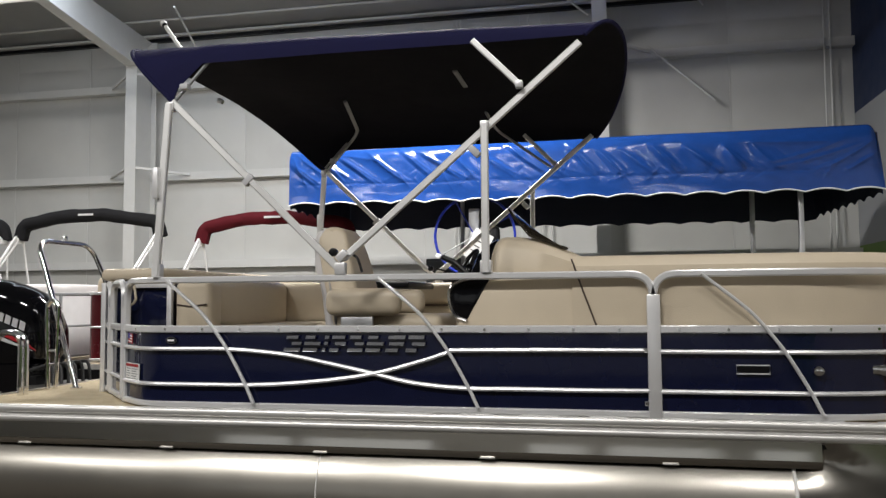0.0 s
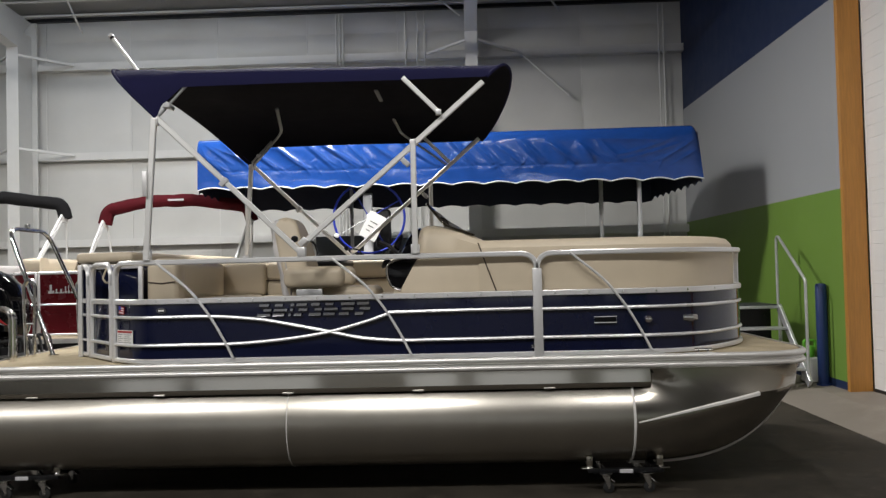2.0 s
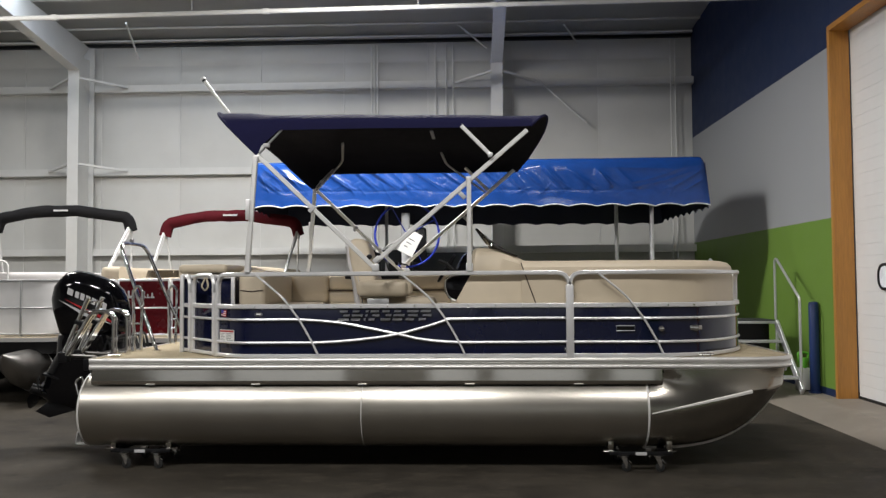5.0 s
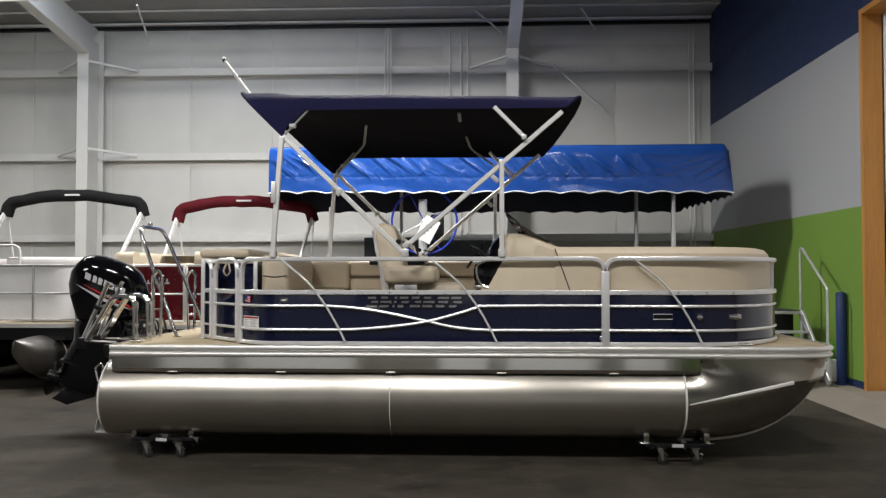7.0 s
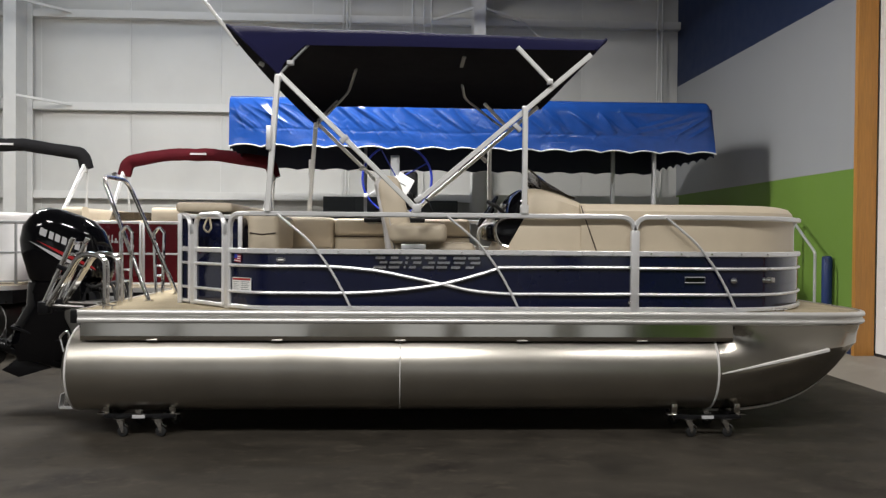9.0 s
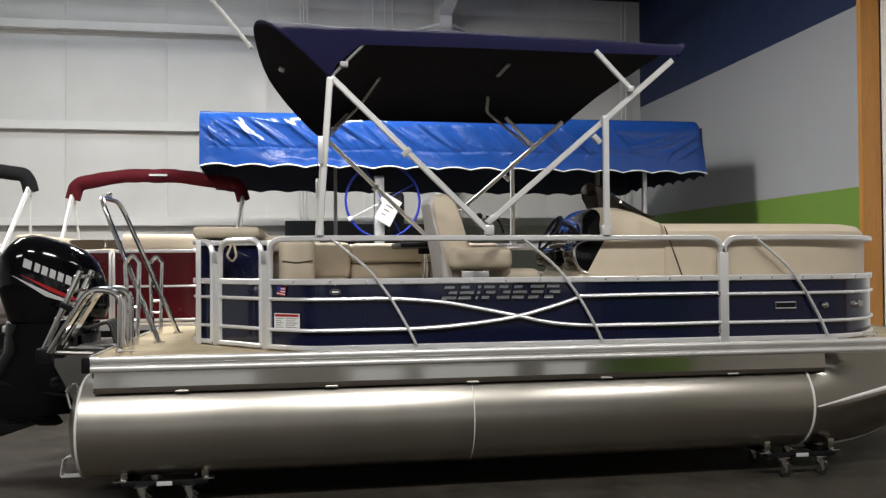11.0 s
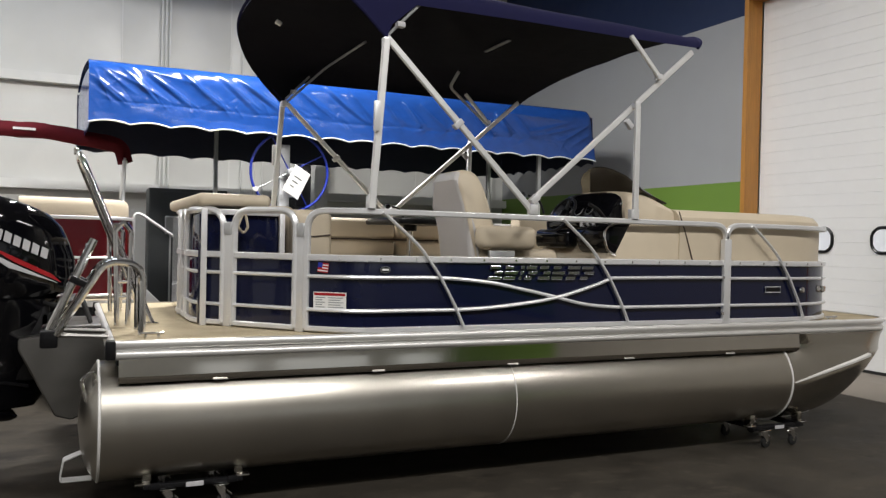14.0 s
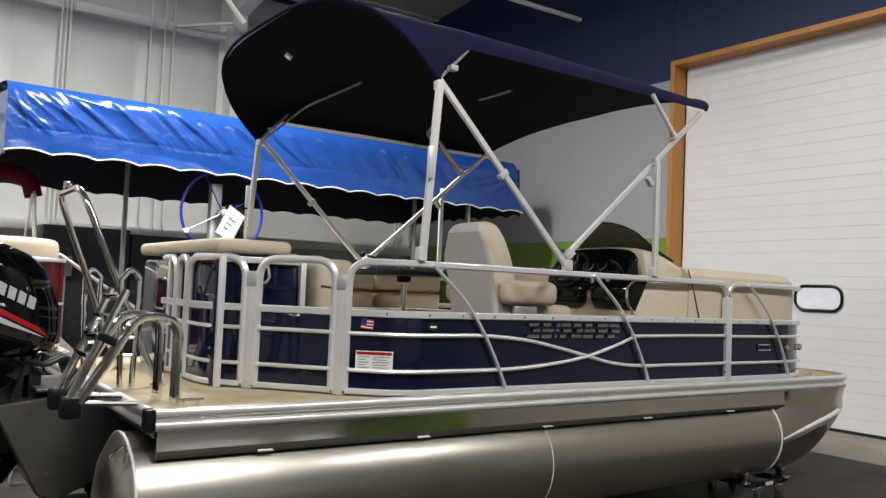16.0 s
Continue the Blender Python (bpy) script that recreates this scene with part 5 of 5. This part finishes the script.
for xa, za, xb, zb in ((0.02, 3.62, 0.52, 3.24), (0.05, 3.60, 0.95, 3.18), (0.02, 3.58, 0.25, 3.12), (0.3, 3.62, 1.25, 3.44), (6.15, 3.22, 7.05, 3.46), (6.2, 3.15, 7.3, 3.43), (5.8, 3.51, 7.0, 3.47), (6.8, 3.12, 7.45, 3.50), (7.0, 3.08, 7.5, 3.36)):
    crease(xa, za, xb, zb, 0.022, 0.018, rng.uniform(-0.12, 0.05))
for x in np.arange(0.2, 6.3, 0.55):   # the stitched line over the hem
    crease(x - 0.1, 3.13 + rng.uniform(-0.015, 0.015), x + 0.6, 3.13 + rng.uniform(-0.015, 0.015), 0.014, -0.008, rng.uniform(-0.05, 0.05))
for n_ in range(110):
    cx, cz = rng.uniform(0.0, LL - 0.3), 3.10 + abs(rng.normal(0, 0.11))
    a = radians(rng.uniform(-60, -15) if rng.rand() < 0.7 else rng.uniform(-10, 60))
    L = rng.uniform(0.06, 0.2)
    crease(cx - L * math.cos(a), cz - L * math.sin(a), cx + L * math.cos(a), cz + L * math.sin(a), rng.uniform(0.012, 0.022), rng.uniform(0.003, 0.008) * rng.choice((-1, 1)), rng.uniform(-0.6, 0.6))
CREASES = np.array(CREASES)


def wrinkle(x, z):
    dx, dz = x - CREASES[:, 0], z - CREASES[:, 1]
    t = dx * CREASES[:, 2] + dz * CREASES[:, 3]
    v = -dx * CREASES[:, 3] + dz * CREASES[:, 2] + CREASES[:, 7] * t * t
    k = np.clip(1 - (t / CREASES[:, 4]) ** 2, 0, 1)
    crease = float(np.sum(CREASES[:, 6] * k * np.exp(-np.abs(v) / CREASES[:, 5])))
    soft = 0.03 * noise.noise(Vector((x * 1.1 + z, z * 0.9, 1.7)))
    return soft + crease


def scallop(x):
    return 0.040 * abs(math.sin(x * math.pi / 0.47)) ** 0.9


b = bmesh.new()
NX, NZ = 820, 60
cols = []
for i in range(NX + 1):
    x = LL * i / NX
    top_z, low = canopy_z(x), 2.860 + scallop(x)
    col = []
    for k in range(NZ + 1):
        u = k / NZ
        if u < 0.62:
            z = low + (top_z - 0.22 - low) * u / 0.62
            y = 0.03 * u
        else:
            a = (u - 0.62) / 0.38 * math.pi / 2
            z = top_z - 0.22 + 0.22 * math.sin(a)
            y = 0.019 + 0.16 * (1 - math.cos(a))
        edge_k = min(1, 8 * u) * min(1, min(x, LL - x) * 4 + 0.15)
        end = max(0, 1 - (LL - x) / 0.16)
        z -= 0.09 * end ** 3 * u * u
        col.append(b.verts.new((x - 0.05 * end * end * u, y - wrinkle(x, z) * edge_k + 0.10 * end * end * u, z)))
    cols.append(col)
for a, c in zip(cols, cols[1:]):
    for k in range(NZ):
        b.faces.new((a[k], c[k], c[k + 1], a[k + 1]))
cover = part("canopy_front", b, M_BLUETARP, lift, "wrinkled shiny blue vinyl valance")
# roof of the cover
rings = []
for k in range(13):
    u = k / 12
    rings.append([(x, 0.175 + (LD - 0.30) * u, canopy_z(x) - 0.002 + 0.10 * math.sin(math.pi * u)) for x in (0.0, 1.5, 3.0, 4.5, 6.0, LL - 0.13)])
part("canopy_roof", loft(rings, False), M_BLUETARP, lift, "blue vinyl canopy roof")
# far valance and the ends
b = bmesh.new()
prev = None
for i in range(121):
    x = LL * i / 120
    lo, hi = b.verts.new((x, LD, 2.755 + scallop(x + 0.2))), b.verts.new((x, LD - 0.02, canopy_z(x) - 0.02))
    if prev:
        b.faces.new((prev[0], lo, hi, prev[1]))
    prev = (lo, hi)
part("canopy_back", b, M_TARPIN, lift, "inside of the far valance with shade painted in")
for x, m in ((0.012, M_BLUETARP), (LL - 0.02, M_BLUETARP)):
    b = bmesh.new()
    prev = None
    for i in range(121):
        y = 0.03 + (LD - 0.05) * i / 120
        lo, hi = b.verts.new((x, y, 2.80 + 0.05 * abs(math.sin(y * 9.0)))), b.verts.new((x - 0.04 * (x > 1), y, canopy_z(x) - 0.12 + 0.1 * math.sin(math.pi * i / 120)))
        if prev:
            b.faces.new((prev[0], lo, hi, prev[1]))
        prev = (lo, hi)
    flap = part("canopy_end", b, m, lift, "blue vinyl end flap")
    # copy of the flap just inside it, its shade painted in
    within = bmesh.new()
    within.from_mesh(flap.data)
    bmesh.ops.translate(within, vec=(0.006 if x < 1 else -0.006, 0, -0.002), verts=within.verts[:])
    part("end_lining", within, M_TARPIN, flap, "inside of the end flap with shade painted in")
# flat sheet whose dark colour paints the shade below the canopy roof
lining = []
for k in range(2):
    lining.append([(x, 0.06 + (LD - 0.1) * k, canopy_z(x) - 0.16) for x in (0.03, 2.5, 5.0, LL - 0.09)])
part("canopy_underside", loft(lining, False), M_TARPIN, lift, "canopy underside with shade painted in")
part("piping", tube([(LL * i / 240, -0.012, 2.860 + scallop(LL * i / 240)) for i in range(241)], 0.011, 6), M_PIPEWHITE, lift, "white edge piping")
for x, y, h in ((6.60, 0.30, 3.5), (2.0, LD - 0.35, 3.5), (6.2, 1.20, 3.5)):
    part("post", box(x - 0.030, x + 0.030, y - 0.030, y + 0.030, FZ, h - 0.05, 0.006), M_GALV, lift)
for y in (0.35, LD - 0.35):
    part("beam", box(0.1, LL - 0.2, y - 0.03, y + 0.03, 3.3, 3.36, 0.006), M_GALV, lift)
    part("base_beam", box(0.8, 6.8, y - 0.06, y + 0.06, FZ, 0.14, 0.01), M_GALV, lift)
for x in (1.2, 3.2, 5.2):
    part("cross_tube", box(x, x + 0.05, 0.35, LD - 0.35, 3.24, 3.29, 0.006), M_GALV, lift)
part("winch_post", box(2.41, 2.55, 0.30, 0.42, FZ, 2.8, 0.01), M_GALV, lift)
part("brace", bar([(6.55, LD - 0.35, 2.1), (5.9, LD - 0.35, 1.3)], 0.04, 0.04), M_GALV, lift)
# hand wheel
wc = Vector((2.51, 0.16, 2.42))
wheel = part("hand_wheel", tube([wc + Vector((0.53 * c, 0.0, 0.53 * s)) for c, s in CIRC[48]], 0.018, 8, True), M_BLUEWHEEL, lift, "large blue hand wheel")
for a in range(4):
    an = a * math.pi / 2 + 0.5
    part("spoke", tube([wc, wc + Vector((0.53 * math.cos(an), 0, 0.53 * math.sin(an)))], 0.009, 8), M_GALV if a == 2 else M_BLUEWHEEL, wheel)
part("hub", disc(wc, (0, 1, 0), 0.05, 0.16, 16, 0.01), M_GALV, wheel)
part("knob", disc(wc + Vector((-0.48, -0.06, -0.26)), (0, 1, 0), 0.035, 0.07, 14, 0.012), M_WHITE, wheel)
part("winch_housing", box(2.60, 2.83, 0.18, 0.36, 1.95, 2.55, 0.05), M_BLACK, lift, "black winch housing")
tag = part("instruction_tag", moved(box(-0.13, 0.13, -0.006, 0.006, -0.20, 0.20, 0.003, 1), pose(2.57, 0.04, 2.28, 0, 28, 12)), M_WHITE, lift, "tilted white instruction tag", smooth=False)
for k in range(3):
    part("tag_mark", moved(box(-0.07, 0.05 - 0.03 * k, -0.009, -0.004, 0.05 - 0.07 * k, 0.062 - 0.07 * k), pose(2.57, 0.04, 2.28, 0, 28, 12)), M_DKGREY, tag, smooth=False)

# ---------------- other boats behind ----------------
def parked_boat(x0, y0, w, by, panel, canvas, name_label, length=5.0, zt=2.78):
    FH = 0.82
    root = thing("pontoon_boat", name_label, "pontoon boat", pose(x0, y0, FZ + 0.03), group="parked pontoon boats")
    dk = 0.92
    part("deck", prism([(p.x, p.y) for p in rounded([(0, length, 0), (0, -0.14, 0), (w, -0.14, 0), (w, length, 0)], [0.35, 0.35])], "z", dk - 0.065, dk - 0.01), M_TRIM, root, "aluminium edged deck", smooth=False)
    part("carpet", prism([(p.x, p.y) for p in rounded([(0.02, length, 0), (0.02, -0.12, 0), (w - 0.02, -0.12, 0), (w - 0.02, length, 0)], [0.35, 0.35])], "z", dk - 0.008, dk), M_VINYL2, root, smooth=False)
    for xc in (0.50, w - 0.50):
        rings = []
        for y, s in ((-0.75, 0.03), (-0.70, 0.25), (-0.55, 0.55), (-0.30, 0.82), (0.0, 1.0), (1.0, 1.0), (length, 1.0)):
            rings.append([(xc + 0.31 * s * c, y, 0.44 + 0.31 * (1 - s) * 0.9 + 0.31 * s * d) for c, d in CIRC[32]])
        t = part("tube", loft(rings, True, True), M_POD, root, "pontoon tube")
        part("weld_ring", tube([(xc + 0.312 * c, 0.02, 0.44 + 0.312 * d) for c, d in CIRC[32]], 0.008, 6, True), M_RAIL, t)
        for yy in (0.5, length - 0.8):
            part("stand", box(xc - 0.2, xc + 0.2, yy - 0.1, yy + 0.1, -0.03, 0.15, 0.02), M_BLACK, t)
    part("skirt", box(0.05, w - 0.05, -0.1, length, 0.68, dk - 0.07), M_BLACK, root, smooth=False)

    rail = M_GREY if panel is M_WPANEL else M_RAIL

    def side(line, name="fence_panel"):
        L = [Vector(p) for p in line]
        f = part(name, bar(at(L, dk + FH), 0.035, 0.035, 0.006, up=(0, 0, 1)), rail, root)
        for z in (dk + 0.04, dk + 0.42):
            part("rail", bar(at(L, z), 0.026, 0.024, 0.006, up=(0, 0, 1)), rail, f)
        part("skin", sweep(at(L, dk + 0.445), [(-0.004, -0.395), (0.004, -0.395), (0.004, 0.395), (-0.004, 0.395)], up=(0, 0, 1)), panel, f)
        far = [L[0], L[-1]]
        if panel is M_WPANEL:
            d = densify(L, 0.05)
            far += [Vector(d[k]) for k in range(10, len(d) - 6, 10)]
        for p in far:
            part("post", box(p.x - 0.014, p.x + 0.014, p.y - 0.018, p.y + 0.018, dk, dk + FH, 0.004), rail, f)
    fl = rounded([(0.06, 0.85, 0), (0.06, 0, 0), (0.40, 0, 0)], [0.3], 10)
    fr = rounded([(1.22, 0, 0), (w - 0.06, 0, 0), (w - 0.06, 0.85, 0)], [0.5], 10)
    side(fl)
    side([(0.44, 0, 0), (1.18, 0, 0)], "gate")
    side(fr)
    for x in (0.06, w - 0.06):
        side([(x, 0.9 + 0.95 * k, 0) for k in range(5)])
    pad = [(0.12 * math.copysign(abs(c) ** 0.55, c), 0.15 * math.copysign(abs(q) ** 0.5, q)) for c, q in CIRC[24]]
    runs = [rounded([(1.30, 0.17, 0), (w - 0.20, 0.17, 0), (w - 0.20, 3.4, 0)], [0.42], 10)]
    runs.append(rounded([(0.20, 3.4, 0), (0.20, 0.17, 0), (0.42, 0.17, 0)], [0.2], 10))
    for run in runs:
        line = at(densify(run, 0.12), dk + (0.80 if panel is M_WPANEL else 0.87))
        part("seat_back", sweep(line, pad, up=(0, 0, 1)), M_SHELL if panel is M_WPANEL else M_VINYL, root, "thick padded seat back cushion")
        part("seat_base", sweep(at(densify(run, 0.12), dk + 0.40), [(a * 0.9, q * 1.9) for a, q in pad], up=(0, 0, 1)), M_VINYL, root)
    if panel is M_REDPANEL:
        part("console", pillow(0.46, 1.14, 0.55, 1.20, dk, dk + 0.86, 0.10), M_VINYL2, root, "tan helm console")
        shield = [Vector((0.80 + 0.33 * math.cos(radians(q)), 0.95 - 0.33 * math.sin(radians(q)), dk + 0.88)) for q in range(10, 171, 16)]
        part("windscreen", sweep(shield, [(-0.03, -0.09), (-0.024, -0.09), (0.03, 0.09), (0.024, 0.09)], up=(0, 0, 1)), M_TINT, root, "small smoked windscreen")
    x = 0.56
    for wd, hg in () if panel is M_WPANEL else ((0.075, 0.11), (0.045, 0.055), (0.055, 0.055), (0.03, 0.09), (0.025, 0.10), (0.05, 0.055), (0.055, 0.075)):
        b = box(x, x + wd, -0.012, -0.006, dk + 0.56, dk + 0.56 + hg * 0.32)
        box(x + wd * 0.25, x + wd * 0.6, -0.012, -0.006, dk + 0.56 + hg * 0.325, dk + 0.56 + hg, bm=b)
        part("emblem_bar", b, M_DECAL, root, smooth=False)
        x += wd + 0.012
    # folded bimini in its boot
    arch_pts = rounded([(0.0, by, zt - 0.27), (0.06, by, zt - 0.04), (w * 0.3, by, zt + 0.08), (w * 0.6, by, zt + 0.09), (w - 0.06, by, zt - 0.04), (w, by, zt - 0.27)], [0.16, 0.8, 0.8, 0.16], 8)
    prof = [(0.10 * c * (1 + 0.10 * math.sin(3 * i)), 0.10 * s) for i, (c, s) in enumerate(CIRC[12])]
    boot = part("bimini_boot", sweep(densify(arch_pts, 0.08), prof), canvas, root, "folded bimini in a canvas boot")
    for v in boot.data.vertices:
        v.co += Vector((0, 0.012 * noise.noise(v.co * 17), 0.014 * noise.noise(v.co * 5) + 0.008 * noise.noise(v.co * 19)))
    part("boot_emblem", box(w / 2 - 0.13, w / 2 + 0.13, by - 0.11, by - 0.104, zt + 0.075, zt + 0.105, 0.001, 1), M_DECAL, boot, smooth=False)
    for x, s in ((0.05, 1), (w - 0.05, -1)):
        foot = x + s * 0.02
        for k in (0.0, 0.09):
            part("pole", bar([(x - s * 0.04, by - 0.02 - k, zt - 0.22), (foot, by - 0.90 - k * 0.4, dk + FH)], 0.034, 0.034), M_POLE, boot)
        part("pole", bar([(x - s * 0.04, by + 0.03, zt - 0.24), (foot, by + 0.15, dk + FH)], 0.03, 0.03), M_POLE, boot)
        part("knuckle", box(x - s * 0.04 - 0.03, x - s * 0.04 + 0.03, by - 0.12, by, zt - 0.33, zt - 0.24, 0.01), M_POLE, boot)
    if panel is M_WPANEL:
        part("grab_rail", tube(rounded([(0.9, 0.05, dk + FH), (0.9, 0.05, dk + 1.12), (1.5, 0.05, dk + 1.12), (1.5, 0.05, dk + FH)], 0.12), 0.016, 8), M_STEEL, root)
    return root


parked_boat(-6.25, 8.25, 2.42, 2.85, M_REDPANEL, M_REDCANVAS, "dark red pontoon boat with beige seats and burgundy bimini boot", zt=2.81)
parked_boat(-9.09, 8.45, 2.42, 2.2, M_WPANEL, M_BLKCANVAS, "white pontoon boat with folded black bimini boot", zt=2.88)
parked_boat(-11.78, 8.45, 2.42, 2.2, M_WPANEL, M_BLKCANVAS, "white pontoon boat with folded black bimini boot", zt=2.88)

# ---------------- by the side wall ----------------
bollard = thing("bollard", "dark blue plastic-sleeved steel bollard", "bollard", pose(4.16, 8.66, 0.018))
part("sleeve", disc((0, 0, 0.655), (0, 0, 1), 0.068, 1.29, 24, 0.03), M_BOLLARD, bollard)
part("base_ring", disc((0, 0, 0.012), (0, 0, 1), 0.085, 0.024, 24), M_BOLLARD, bollard)


def boarding_steps(m, w, d, rails, top, label, low=0.0):
    stairs = thing("boarding_steps", label, "steps", m, group="boarding steps")
    part("platform", box(0, w, 0.0, d, 0.96, 1.0, 0.006), M_GALV, stairs)
    part("platform_board", box(0.03, w - 0.03, 0.03, d - 0.03, 1.001, 1.015), M_DKGREY, stairs, smooth=False)
    # added black sheet in place of the shade behind the treads
    part("back_panel", box(0.03, w - 0.03, d * 0.4, d * 0.4 + 0.03, 0.02, 0.955), M_BLACK, stairs, "black sheet painting the shade under the platform", smooth=False)
    for k, z in enumerate((0.72, 0.48, 0.24)):
        part("tread", box(0.03, w - 0.03, -0.30 - 0.27 * k, -0.02 - 0.27 * k, z - 0.03, z, 0.006), M_GALV, stairs)
    for x in (0.0, w - 0.03):
        part("stringer", bar([(x + 0.015, 0.02, 0.98), (x + 0.015, -0.92, 0.05)], 0.04, 0.12), M_GALV, stairs)
        foot = low if x == 0 else 0.0
        part("leg", box(x, x + 0.04, 0.0, 0.04, foot, 0.96, 0.005), M_GALV, stairs)
        part("leg", box(x, x + 0.04, d - 0.04, d, foot, 0.96, 0.005), M_GALV, stairs)
        if x == 0 or rails == 2:
            part("handrail", tube(rounded([(x + 0.02, 0.06, 0.98), (x + 0.02, 0.06, top), (x + 0.02, -0.87, top - 0.64), (x + 0.02, -0.87, 0.02)], [0.08, 0.08]), 0.02, 10), M_GALV, stairs)
    return stairs


boarding_steps(pose(2.90, 9.38, 0.01), 1.02, 0.75, 2, 2.0, "aluminium boarding steps with tube handrails by the wall", -0.09)
boarding_steps(pose(-3.73, 9.85, FZ, 0, 0, 90), 0.55, 0.24, 1, 1.92, "narrow aluminium boarding steps beside the red boat")
sprayer = thing("garden_sprayer", "white pump sprayer with a lime green top", "sprayer", pose(4.11, 8.95, 0.018))
part("tank", disc((0, 0, 0.17), (0, 0, 1), 0.11, 0.32, 20, 0.03), M_WHITE, sprayer)
part("pump_head", disc((0, 0, 0.40), (0, 0, 1), 0.06, 0.16, 16, 0.03), M_LIME, sprayer)
part("handle", tube(rounded([(-0.06, 0, 0.42), (-0.08, 0, 0.55), (0.08, 0, 0.55), (0.06, 0, 0.42)], 0.04), 0.018, 8), M_LIME, sprayer)

# dark cabinets and covered goods under the lift
def cabinet(name, x, y, w, d, h, m, label, category="cabinet"):
    r = thing(name, label, category, pose(x, y, FZ))
    part("body", box(0, w, 0, d, 0, h, 0.012), m, r)
    part("door", box(0.02, w / 2 - 0.005, -0.02, -0.001, 0.06, h - 0.05, 0.006), m, r)
    part("door", box(w / 2 + 0.005, w - 0.02, -0.02, -0.001, 0.06, h - 0.05, 0.006), m, r)
    part("handle", box(w / 2 - 0.04, w / 2 - 0.02, -0.04, -0.021, h * 0.5, h * 0.5 + 0.14, 0.004), M_GALV, r)
    return r


cabinet("steel_cabinet", -3.30, 13.7, 1.28, 0.6, 2.40, M_DKGREY, "charcoal steel cabinet against the wall")
cabinet("steel_cabinet", -2.0, 13.7, 1.35, 0.6, 2.34, M_DKGREY, "charcoal steel cabinet against the wall")

# wall box with its conduit before the cabinets
junction = thing("junction_box", "pale grey electrical box on a thin conduit post", "electrical box", pose(-2.965, 13.62, FZ))
part("box_body", box(-0.085, 0.085, -0.05, 0.05, 1.63, 1.93, 0.008), M_GALV, junction)
part("box_lid", box(-0.075, 0.075, -0.058, -0.051, 1.65, 1.91, 0.003, 1), M_GREY, junction, smooth=False)
part("conduit_post", tube([(0, 0, 0), (0, 0, 1.63)], 0.016, 8), M_GALV, junction)
